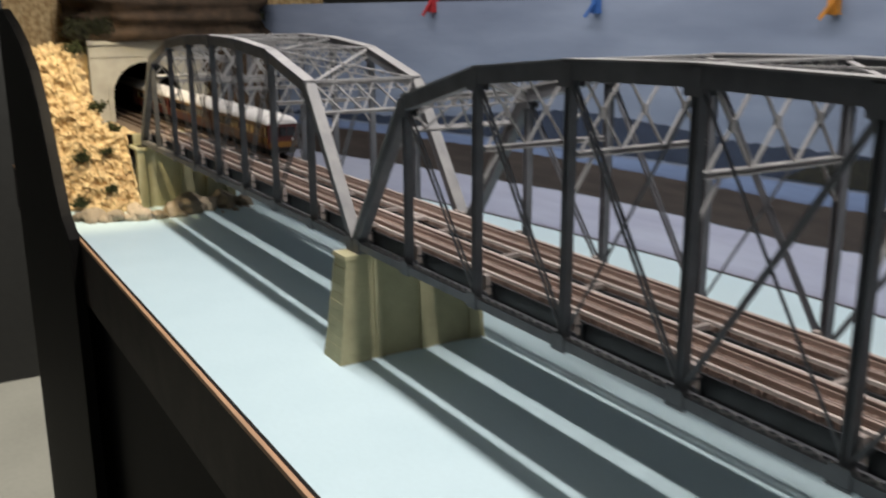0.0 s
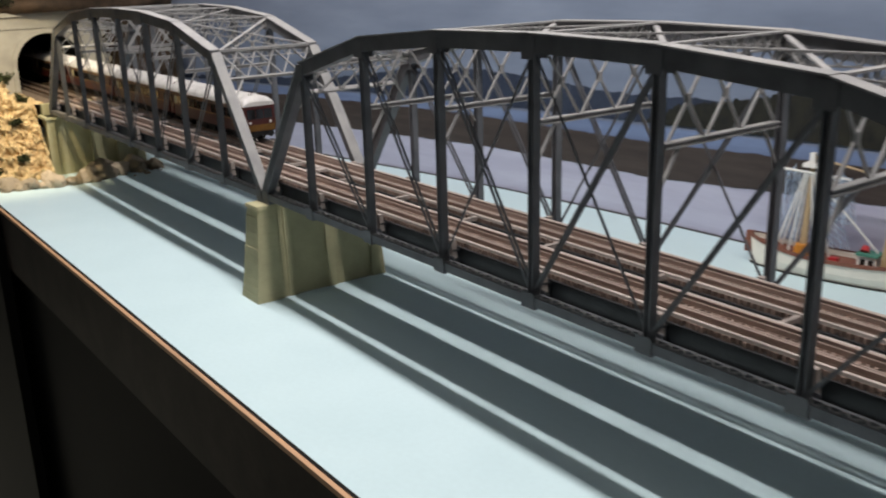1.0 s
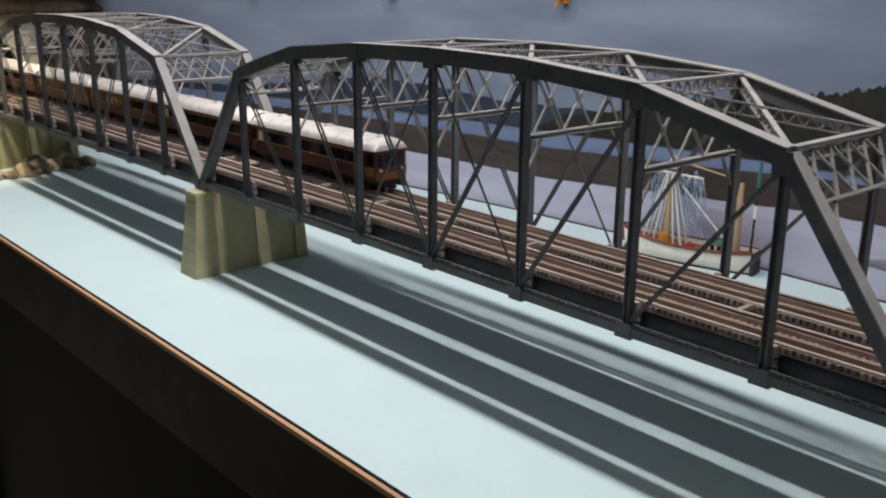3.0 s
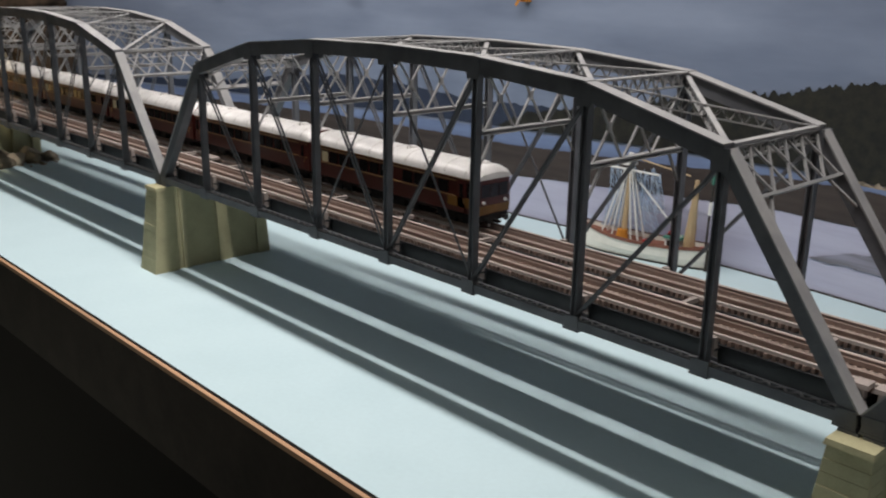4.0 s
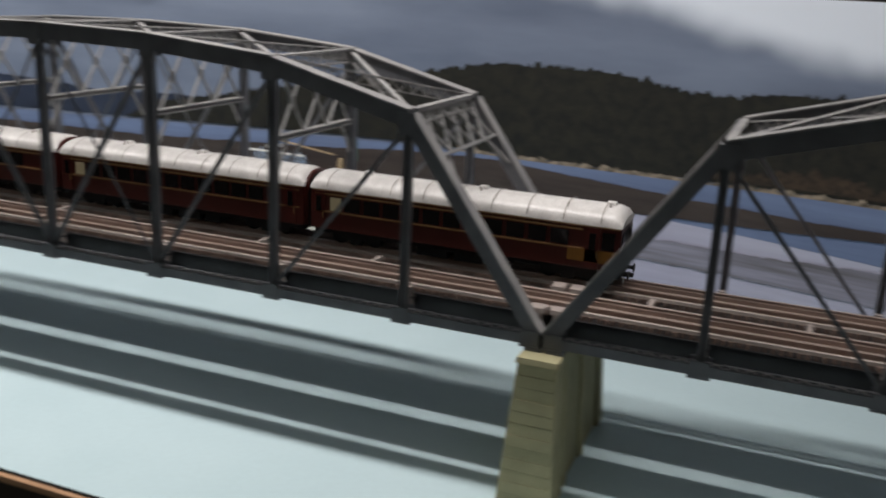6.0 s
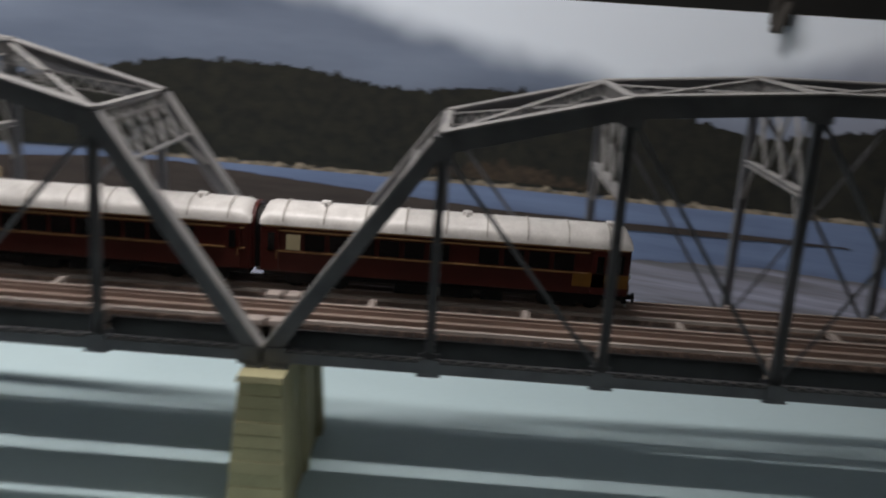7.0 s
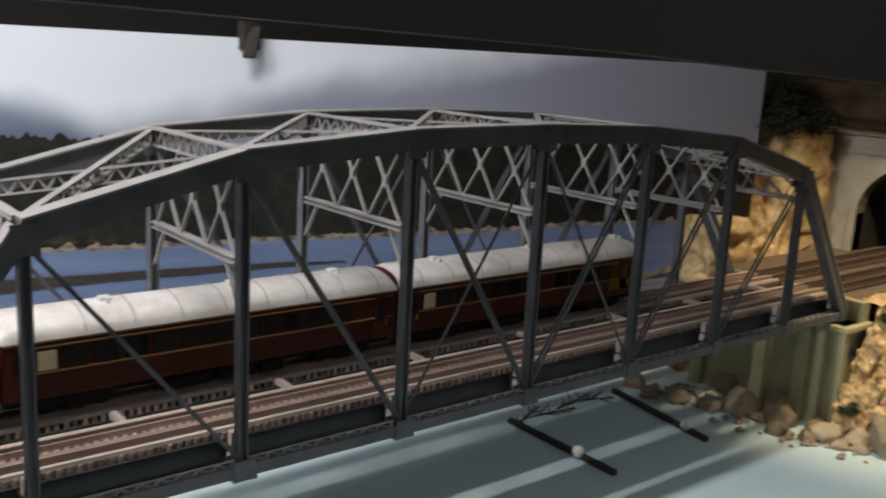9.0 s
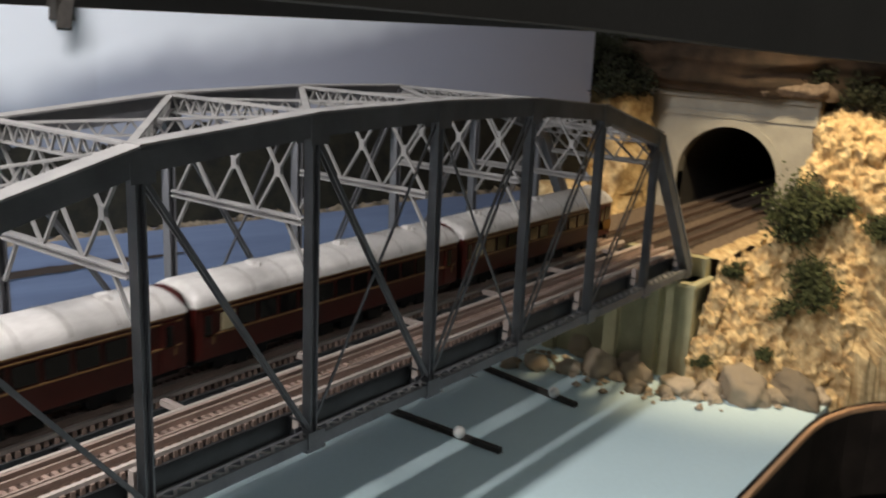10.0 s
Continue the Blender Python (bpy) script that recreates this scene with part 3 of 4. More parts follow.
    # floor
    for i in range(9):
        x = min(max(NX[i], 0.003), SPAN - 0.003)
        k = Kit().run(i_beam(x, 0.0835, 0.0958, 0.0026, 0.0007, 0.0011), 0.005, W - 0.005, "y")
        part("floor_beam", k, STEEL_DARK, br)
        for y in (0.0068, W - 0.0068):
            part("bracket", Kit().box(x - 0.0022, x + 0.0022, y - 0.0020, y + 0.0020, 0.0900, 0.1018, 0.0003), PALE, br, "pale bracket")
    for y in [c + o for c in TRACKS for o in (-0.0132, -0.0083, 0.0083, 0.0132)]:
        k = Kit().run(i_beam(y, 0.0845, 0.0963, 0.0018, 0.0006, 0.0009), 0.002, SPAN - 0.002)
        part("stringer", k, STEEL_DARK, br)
    # added sheets that close the gaps between sleepers, for solid track shadows
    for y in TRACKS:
        part("light_block_plate", Kit().box(0.001, SPAN - 0.001, y - 0.0166, y + 0.0166, 0.0964, 0.0972), STEEL_DARK, br, "dark plate added under the sleepers to block light")
    for i in range(8):
        x = (i + 0.55) * SPAN / 8
        part("spacer_block", Kit().box(x - 0.0018, x + 0.0018, 0.0412, 0.0556, 0.0985, 0.1012, 0.0003), PALE, br, "pale timber spacer between the tracks")
    return br


bridge = truss_bridge()
copy_thing(bridge, pose(WEST, 0, 0))
copy_thing(bridge, pose(SPAN + GAP, 0, 0))

# ---------------- tracks ----------------
TIE_PITCH = 0.0040
tie_mesh = Kit().box(-0.0011, 0.0011, -0.0157, 0.0157, TIE_TOP - 0.0026, TIE_TOP, 0.0002).mesh("sleeper", TIE)
old_tie_mesh = Kit().box(-0.0011, 0.0011, -0.0140, 0.0140, TIE_TOP - 0.0026, TIE_TOP - 0.0006, 0.0002).mesh("sleeper", TIE_DULL)


def track(x0, x1, y, group, label, on_bridge=True):
    tr = thing("railway_track", label, "railway track", group, pose(x0, y, 0))
    n = x1 - x0
    for o in (-0.00825, 0.00825):
        k = Kit().run(i_beam(o, TIE_TOP, RAIL_TOP, 0.0008, 0.0004, 0.0008), 0, n)
        part("rail", k, RAIL if on_bridge else RAIL_DULL, tr, "rusty rail with a worn top" if on_bridge else "dull brown rail")
    for o in (-0.0045, 0.0045) if on_bridge else ():
        part("guard_rail", Kit().box(0, n, o - 0.0005, o + 0.0005, TIE_TOP, RAIL_TOP - 0.0008), RAIL, tr)
    for o in (-0.0136, 0.0136) if on_bridge else ():
        part("guard_timber", Kit().box(0, n, o - 0.0012, o + 0.0012, TIE_TOP, TIE_TOP + 0.0017, 0.0002), TIMBER, tr, "weathered pale guard timber")
    r = random.Random(int(x0 * 1000) + int(y * 1e5))
    for i in range(int(n / TIE_PITCH)):
        t = part("sleeper", tie_mesh if on_bridge else old_tie_mesh, TIE, tr)
        t.matrix_basis = pose((i + 0.5) * TIE_PITCH, r.uniform(-0.0005, 0.0005), 0, 0, 0, r.uniform(-1, 1))
    return tr


for x0 in (WEST, 0.0, SPAN + GAP):
    for y in TRACKS:
        track(x0 - 0.0022, x0 + SPAN + 0.0022, y, "bridge tracks", "railway track on brown sleepers with pale guard timbers")
for y in TRACKS:
    track(-1.62, WEST - 0.0025, y, "approach tracks", "dull brown railway track running out of a tunnel", False)
    track(EAST + 0.0025, 1.95, y, "approach tracks", "dull brown railway track running into a tunnel", False)


# ---------------- piers and abutments ----------------
def pier(x, label, name="bridge_pier"):
    pr = thing(name, label, "pier", "piers", pose(x + 0.002, 0, 0))
    z1 = 0.0785

    def slab(k, y0, y1, hx0, hx1, flare=0.0, back=0.0, za=0.0, zb=z1):
        vs = [(-hx0, y0 - flare, za), (hx0, y0 - flare, za), (hx0, y1 + back, za), (-hx0, y1 + back, za), (-hx1, y0, zb), (hx1, y0, zb), (hx1, y1, zb), (-hx1, y1, zb)]
        return k.add(vs, [(3, 2, 1, 0), (4, 5, 6, 7), (0, 1, 5, 4), (1, 2, 6, 5), (2, 3, 7, 6), (3, 0, 4, 7)])

    part("core", slab(Kit(), 0.0, 0.096, 0.0125, 0.0085, 0, 0.003), CONCRETE, pr)
    part("buttress", slab(Kit(), -0.0145, 0.002, 0.0150, 0.0102, 0.009), CONCRETE, pr, bevel=0.0006)
    part("buttress", slab(Kit(), 0.089, 0.099, 0.0150, 0.0102, 0, 0.004), CONCRETE, pr, bevel=0.0006)
    for y in (0.0070, 0.0450):
        part("rib", slab(Kit(), y, y + 0.007, 0.0145, 0.0100), CONCRETE, pr, bevel=0.0004)
    r = random.Random(int(x * 100))
    n = 12
    for c in range(n):
        za, zb = z1 * c / n, z1 * (c + 1) / n
        fa, fb = 1 - c / n, 1 - (c + 1) / n
        d = r.uniform(0.0003, 0.0010)
        part("course", slab(Kit(), -0.0145 - 0.009 * fb - d, 0.0, 0.0102 + 0.0048 * fa + d * 0.5, 0.0102 + 0.0048 * fb + d * 0.4, 0.009 / n - 0.0001, 0, za, zb - 0.0003), CONCRETE, pr)
    part("cap", Kit().box(-0.0115, 0.0115, -0.0165, 0.1010, z1, z1 + 0.0030, 0.0006), CONCRETE, pr, "pale top slab of the pier")
    for y in (0.0, W):
        for s in (-0.0058, 0.0058):
            part("bearing", Kit().box(s - 0.0048, s + 0.0048, y - 0.005, y + 0.005, z1 + 0.0030, ZB - 0.0043), STEEL, pr)
    return pr


for x in (-GAP / 2, SPAN + GAP / 2):
    for y, w in ((0.0085, 0.0045), (0.050, 0.0050)):
        for dx in (-0.0055, 0.0050):
            pl = new("joint_plate", Kit().box(x + dx - 0.0042, x + dx + 0.0042, y - w, y + w, 0.1004, 0.1026, 0.0004).mesh("joint_plate", PALE))
            tagged(pl, "pale timber plate over the joint between two spans", "plate", "joint plates")
pier(-GAP / 2, "ochre concrete bridge pier with block courses and ribs")
pier(SPAN + GAP / 2, "ochre concrete bridge pier with block courses and ribs")


def abutment(x, s):
    ab = thing("bridge_abutment", "pale ochre concrete abutment behind river boulders", "abutment", "abutments", pose(x, 0, 0, 0, 0, 0 if s > 0 else 180) @ (pose(0, 0, 0) if s > 0 else pose(0, -0.1, 0)))
    part("wall", Kit().box(-0.012, 0.020, -0.012, 0.112, -0.004, 0.0815, 0.001), CONCRETE, ab)
    for y in (-0.016, 0.012, 0.047, 0.104):
        part("rib", Kit().box(-0.018, -0.010, y, y + 0.012, -0.004, 0.0785, 0.0008), CONCRETE, ab, bevel=0.0005)
    part("cap", Kit().box(-0.019, 0.022, -0.017, 0.117, 0.0785, 0.0815, 0.0005), CONCRETE, ab)
    part("ballast_wall", Kit().box(0.010, 0.020, -0.012, 0.112, 0.0812, 0.0968), CONCRETE, ab)
    return ab


abutment(EAST, 1)
abutment(WEST, -1)


# ---------------- tunnels ----------------
def portal(x, s, label):
    """A concrete portal with an arched opening; s is the way into the hill."""
    tp = thing("tunnel_portal", label, "tunnel portal", "tunnel portals")
    cy, r, z0, zs, ztop = 0.050, 0.050, 0.094, 0.134, 0.210
    y0, y1 = -0.030, 0.150
    arch = [(cy + r, z0)] + [(cy + r * math.cos(a), zs + r * math.sin(a)) for a in np.linspace(0, math.pi, 25)] + [(cy - r, z0)]
    outer = [(y1, z0)] + [(max(y0, min(y1, cy + 0.5 * math.cos(a))), min(ztop, zs + 0.5 * math.sin(a))) for a in np.linspace(0, math.pi, 25)] + [(y0, z0)]
    xa, xb = x, x + s * 0.014
    k = Kit().sheet([[(xa, y, z) for y, z in outer], [(xa, y, z) for y, z in arch], [(xb, y, z) for y, z in arch]])
    k.sheet([[(xb, y, z) for y, z in outer], [(xa, y, z) for y, z in outer]])
    part("face_wall", k, PORTAL, tp)
    ring = [(cy + (r + 0.007) * math.cos(a), zs + (r + 0.007) * math.sin(a)) for a in np.linspace(0, math.pi, 25)]
    ring = [(ring[0][0], z0)] + ring + [(ring[-1][0], z0)]
    xc = x - s * 0.0022
    part("arch_ring", Kit().sheet([[(x, y, z) for y, z in ring], [(xc, y, z) for y, z in ring], [(xc, y, z) for y, z in arch], [(xb, y, z) for y, z in arch]]), PORTAL, tp)
    part("coping", Kit().box(min(x - s * 0.004, xb), max(x - s * 0.004, xb), y0 - 0.002, y1 + 0.002, ztop, ztop + 0.006, 0.0008), PORTAL, tp)
    part("band", Kit().box(min(x - s * 0.0016, x), max(x - s * 0.0016, x), y0, y1, ztop - 0.018, ztop - 0.012), PORTAL, tp)
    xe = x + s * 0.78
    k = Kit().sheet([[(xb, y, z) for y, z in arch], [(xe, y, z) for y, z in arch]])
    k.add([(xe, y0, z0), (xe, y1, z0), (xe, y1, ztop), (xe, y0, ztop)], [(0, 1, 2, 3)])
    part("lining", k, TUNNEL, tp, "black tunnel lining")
    return tp


portal(PORTAL_E, 1, "grey concrete tunnel portal with a dark arched mouth")
portal(PORTAL_W, -1, "grey concrete tunnel portal with a dark arched mouth")


def hill_height(x, y):
    """Smooth height of the east hillside; the west one is its mirror image."""
    shore = 1.287 + max(0.0, -y - 0.02) * 0.62 if y < 0.05 else 1.325
    steep = 0.006 + (x - shore) * (1.55 + 0.9 * max(0, x - 1.42) * 4)
    steep += 0.014 * noise.fractal(Vector((x * 16, y * 16, 1.3)), 0.9, 2.0, 4)
    d = (-0.022 - y) if y < 0.05 else (y - 0.122)
    w = min(1, max(0, d / 0.05))
    w = w * w * (3 - 2 * w)
    if x > PORTAL_E + 0.004:
        w = 1
        steep = max(steep, 0.20)
    return min(0.335 if x > 1.72 else 0.205 + 0.008 * noise.noise(Vector((x * 30, y * 30, 0))), min(0.0955, steep) * (1 - w) + steep * w)


def crag(p):
    """Relief of broken sandstone: blocks, cracks and grit."""
    a = noise.fractal(p * 22, 0.9, 2.0, 4)
    b = abs(noise.fractal(p * 48 + Vector((3, 1, 7)), 0.8, 2.0, 3))
    c = noise.cell(p * 95 + Vector((noise.noise(p * 60), 0, noise.noise(p * 50)))) - 0.5
    e = noise.fractal(p * 210, 0.8, 2.0, 3)
    return 0.0060 * a - 0.0085 * b + 0.0044 * c + 0.0024 * e


def hillside(mirror, label):
    """The rocky hillside round a portal, open where the line runs."""
    nx, ny = 300, 260
    xs_ = np.concatenate([np.linspace(1.275, 1.56, 240), np.linspace(1.565, 1.98, 60)])
    ys_ = np.concatenate([np.linspace(-0.32, -0.125, 30), np.linspace(-0.124, -0.018, 130), np.linspace(0.118, 0.44, 100)])
    vs, fs = [], []

    def rim(x):
        return float(np.interp(x, [1.27, 1.318, 1.348, 1.372, 1.402, 1.427, 1.442], [-0.106, -0.110, -0.120, -0.134, -0.160, -0.20, -0.26]))

    for y in ys_:
        for x in xs_:
            z = hill_height(x, y)
            e = 0.004
            n = Vector((-(hill_height(x + e, y) - z) / e, -(hill_height(x, y + e) - z) / e, 1)).normalized()
            q = Vector((x, y, z)) + n * crag(Vector((x, y, z)) + (Vector((9, 4, 2)) if mirror else Vector((0, 0, 0))))
            if -0.03 < y < 0.13 and x < PORTAL_E:
                q.y = y
                q.z = min(q.z, 0.0965)
            low = rim(x)
            if y < low:
                q = Vector((x, low, -0.02))
            elif not mirror:
                q.y = max(q.y, low)
            vs.append((0.66 - q.x if mirror else q.x, q.y, max(q.z, -0.02)))
    for j in range(ny - 1):
        for i in range(nx - 1):
            x0, yc = xs_[i], (ys_[j] + ys_[j + 1]) / 2
            if -0.018 < yc < 0.118 and x0 < PORTAL_E + 0.012:
                continue
            if yc > 0.185 and not mirror:
                continue
            if mirror and (yc < -0.114 or (yc > 0.05 and x0 < PORTAL_E + 0.02)):
                continue
            if ys_[j + 1] < min(rim(x0), rim(xs_[i + 1])):
                continue
            fs.append((j * nx + i, j * nx + i + 1, (j + 1) * nx + i + 1, (j + 1) * nx + i))
    return setting("hillside", Kit().add(vs, fs), ROCK, label, "hillside")


hillside(False, "sandy yellow rocky hillside with scrub beside the tunnel")
hillside(True, "sandy yellow rocky hillside with scrub beside the tunnel")
for x0, x1 in ((EAST + 0.02, PORTAL_E + 0.80), (PORTAL_W - 0.80, WEST - 0.02)):
    k = Kit().box(x0, x1, -0.006, 0.124, 0.060, 0.0971)
    setting("track_bed", k, BALLAST, "brown ballast bed of the railway line", "track bed")
    rows = []
    for i in range(90):
        x = x0 + (x1 - x0) * i / 89
        rows.append([(x, y, 0.0975 - 0.0018 * max(0, -0.010 - y) / 0.01 + 0.0022 * noise.fractal(Vector((x * 90, y * 90, 2.0)), 0.8, 2.0, 3)) for y in np.linspace(-0.0200, -0.0050, 7)])
    setting("verge", Kit().sheet(rows), ROCK, "sandy stony verge beside the railway line", "verge")


def cliff(x0, x1, y0, y1, z0, z1, seed, material, name, label, amp=0.016):
    """A lump of layered rock with ledges."""
    rows = []
    n, m = 40, 22
    for j in range(m):
        v = j / (m - 1)
        z = z0 + (z1 - z0) * v
        row = []
        for i in range(n):
            a = 2 * math.pi * i / (n - 1)
            c, s_ = math.cos(a), math.sin(a)
            px = (x0 + x1) / 2 + (x1 - x0) / 2 * math.copysign(abs(c) ** 0.5, c)
            py = (y0 + y1) / 2 + (y1 - y0) / 2 * math.copysign(abs(s_) ** 0.5, s_)
            q = Vector((c * 2 + seed, s_ * 2, z * 25))
            o = amp * noise.fractal(q, 0.8, 2.0, 5) + 0.004 * math.sin(z * 260 + 2 * noise.noise(q))
            row.append((px + c * o, py + s_ * o, z + 0.005 * noise.noise(q * 3)))
        rows.append(row)
    k = Kit().sheet(rows)
    k.add(rows[-1][:-1], [tuple(range(n - 1))])
    k.add(rows[0][:-1], [tuple(range(n - 1))[::-1]])
    return setting(name, k, material, label, "rock", True)


cliff(1.50, 1.83, -0.06, 0.20, 0.216, 0.262, 3, ROCK_DARK, "rock_ledge", "brown layered rock above the tunnel, darkened for shade")
cliff(-1.14, -0.81, -0.03, 0.26, 0.216, 0.30, 8, ROCK_DARK, "rock_ledge", "brown layered rock above the tunnel, darkened for shade")
cliff(1.508, 1.56, -0.040, 0.035, 0.2165, 0.231, 31, BALLAST, "rock_slab", "brown layered rock slab over the tunnel mouth", 0.006)
cliff(1.335, 1.385, 0.120, 0.165, 0.0, 0.135, 25, ROCK, "rock_outcrop", "pointed yellow sandstone rock beside the line", 0.010)
cliff(1.44, 1.525, 0.126, 0.20, 0.0, 0.215, 5, ROCK, "rock_outcrop", "yellow sandstone outcrop beside the tunnel", 0.012)
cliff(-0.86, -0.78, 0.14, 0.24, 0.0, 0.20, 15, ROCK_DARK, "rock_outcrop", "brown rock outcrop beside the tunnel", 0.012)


# ---------------- boulders and scrub ----------------
def boulder_mesh(seed, rough=0.35):
    bm = bmesh.new()
    bmesh.ops.create_icosphere(bm, subdivisions=4, radius=1.0)
    for v in bm.verts:
        q = v.co.normalized()
        c = q * (1 + rough * noise.fractal(q * 1.2 + Vector((seed * 7.1, 0, 0)), 0.9, 2.0, 4))
        for ax in (Vector((0.6, 0.5, 0.6)), Vector((-0.7, 0.3, 0.5)), Vector((0.1, -0.8, 0.5)), Vector((0.2, 0.1, 0.97))):
            ax = (ax + Vector((math.sin(seed * 3), math.cos(seed * 5), 0)) * 0.4).normalized()
            over = c.dot(ax) - 0.74
            if over > 0:
                c -= ax * over * 0.8
        v.co = c * (1 + 0.05 * noise.fractal(q * 6 + Vector((seed, 0, 0)), 0.8, 2.0, 4) - 0.10 * abs(noise.noise(q * 2.6 + Vector((0, seed, 0)))))
    me = bpy.data.meshes.new("boulder")
    bm.to_mesh(me)
    bm.free()
    me.materials.append(BOULDER)
    me.shade_smooth()
    return me


ROCKS = [boulder_mesh(i) for i in range(6)]


def boulder(x, y, r, i, sink=0.35, label="tan and grey boulder at the water's edge", z=0.0):
    ob = new("boulder", ROCKS[i % 6])
    q = random.Random(i * 13 + 1)
    ob.matrix_basis = pose(x, y, z + r * (0.75 - sink), q.uniform(-20, 20), q.uniform(-20, 20), q.uniform(0, 360)) @ Matrix.Diagonal((r * q.uniform(0.9, 1.2), r * q.uniform(0.8, 1.05), r * q.uniform(0.7, 0.9), 1))
    return tagged(ob, label, "boulder", "shore boulders")


east = [(1.312, -0.062, 0.023), (1.338, -0.092, 0.021), (1.300, -0.040, 0.012), (1.288, -0.022, 0.013), (1.282, -0.006, 0.010), (1.266, 0.020, 0.017), (1.246, 0.008, 0.011), (1.262, 0.048, 0.019),
        (1.244, 0.066, 0.012), (1.235, 0.090, 0.014), (1.222, 0.108, 0.011), (1.322, -0.080, 0.011), (1.352, -0.104, 0.010), (1.275, -0.014, 0.008), (1.284, -0.034, 0.007), (1.365, -0.100, 0.013),
        (1.290, 0.030, 0.020), (1.292, 0.080, 0.020), (1.30, -0.020, 0.009), (1.307, -0.030, 0.010), (1.346, -0.110, 0.007), (1.258, 0.030, 0.008), (1.23, 0.13, 0.012), (1.29, -0.046, 0.006)]
for i, (x, y, r) in enumerate(east):
    boulder(x + (0.022 if y > -0.01 else 0.0), y, r * (0.80 if y > -0.01 else 0.95), i)
west = [(-0.600, -0.085, 0.015), (-0.590, -0.060, 0.013), (-0.578, -0.030, 0.014), (-0.575, -0.008, 0.010), (-0.585, 0.012, 0.016), (-0.590, 0.035, 0.018), (-0.600, 0.060, 0.016), (-0.600, 0.085, 0.014),
        (-0.606, 0.112, 0.013), (-0.588, -0.074, 0.008), (-0.582, -0.045, 0.009), (-0.612, -0.100, 0.010), (-0.620, 0.04, 0.02), (-0.625, 0.09, 0.018), (-0.57, 0.02, 0.007), (-0.605, -0.03, 0.014)]
for i, (x, y, r) in enumerate(west):
    boulder(x, y, r, i + 3)

# loose stones between the boulders
k = Kit()
q = random.Random(8)
for _ in range(260):
    s = q.random() < 0.62
    y = q.uniform(-0.105, 0.12)
    x = (1.262 + max(0, -y) * 0.62 + q.gauss(0.012, 0.012)) if s else (-0.588 - max(0, -y - 0.02) * 0.2 - q.gauss(0.004, 0.010))
    r = q.uniform(0.0015, 0.0042)
    c = Vector((x, y, r * 0.4))
    ring = [c + Vector((math.cos(a) * r * q.uniform(0.8, 1.2), math.sin(a) * r * q.uniform(0.8, 1.2), 0)) for a in (0, 1.05, 2.1, 3.14, 4.2, 5.24)]
    k.add(ring + [c + Vector((q.uniform(-0.3, 0.3) * r, q.uniform(-0.3, 0.3) * r, r * q.uniform(0.5, 0.9))), c - Vector((0, 0, r * 0.6))], [(i, (i + 1) % 6, 6) for i in range(6)] + [((i + 1) % 6, i, 7) for i in range(6)])
stones = new("loose_stones", k.mesh("loose_stones", BOULDER))
tagged(stones, "small loose stones along the water's edge", "stones", kind="stuff")


def shrub(x, y, z, r, n, seed, material, label, tall=1.0):
    """A scrub clump of small leaf tufts on twigs."""
    sh = thing("shrub", label, "shrub", "scrub", pose(x, y, z))
    q = random.Random(seed)
    twigs, leaves = Kit(), Kit()
    for _ in range(max(8, n // 26)):
        d = Vector((q.gauss(0, 1), q.gauss(0, 1), abs(q.gauss(0.6, 0.6)) * tall)).normalized() * r * q.uniform(0.5, 1.0)
        twigs.tube((0, 0, -r * 0.3), d, 0.0007, 0.0003, 5)
        for _ in range(26):
            c = d * q.uniform(0.45, 1.1) + Vector((q.gauss(0, 1), q.gauss(0, 1), q.gauss(0, 1))) * r * 0.17
            a = Vector((q.gauss(0, 1), q.gauss(0, 1), q.gauss(0, 1))).normalized()
            b = a.orthogonal().normalized()
            s = q.uniform(0.0010, 0.0026)
            leaves.add([c - a * s, c + b * s * 0.6, c + a * s, c - b * s * 0.6], [(0, 1, 2, 3)])
    part("stem", twigs, STICK, sh)
    part("foliage", leaves, material, sh)
    return sh


for i, (x, y, r, n, m) in enumerate([(1.395, -0.066, 0.032, 2200, LEAF), (1.372, -0.088, 0.024, 1300, LEAF), (1.385, -0.060, 0.022, 900, LEAF), (1.375, -0.078, 0.018, 700, LEAF), (1.395, -0.048, 0.013, 500, LEAF), (1.355, -0.070, 0.012, 400, LEAF), (1.345, -0.030, 0.010, 350, LEAF), (1.42, -0.12, 0.020, 800, LEAF),
                                     (1.30, -0.03, 0.008, 250, LEAF), (1.325, -0.098, 0.009, 300, LEAF), (1.33, -0.068, 0.008, 250, LEAF), (1.41, -0.09, 0.014, 500, LEAF), (1.36, 0.145, 0.022, 900, LEAF_DARK), (1.37, 0.16, 0.020, 700, LEAF_DARK)]):
    shrub(x, y, hill_height(x, y) + 0.002, r, n, i, m, "low green scrub clump growing on the rocks")
for i, (x, y, z, r, n) in enumerate([(1.485, 0.155, 0.225, 0.030, 1500), (1.475, 0.13, 0.215, 0.022, 1000), (1.535, 0.10, 0.228, 0.016, 600), (1.535, -0.03, 0.226, 0.020, 900), (1.53, -0.062, 0.215, 0.026, 1200), (1.52, -0.10, 0.215, 0.026, 1100), (1.44, 0.15, 0.225, 0.030, 1500), (1.43, 0.13, 0.215, 0.022, 900), (1.46, 0.16, 0.25, 0.028, 1300)]):
    shrub(x, y, z, r, n, 40 + i, LEAF_DARK, "dark foliage hanging over the tunnel rocks")
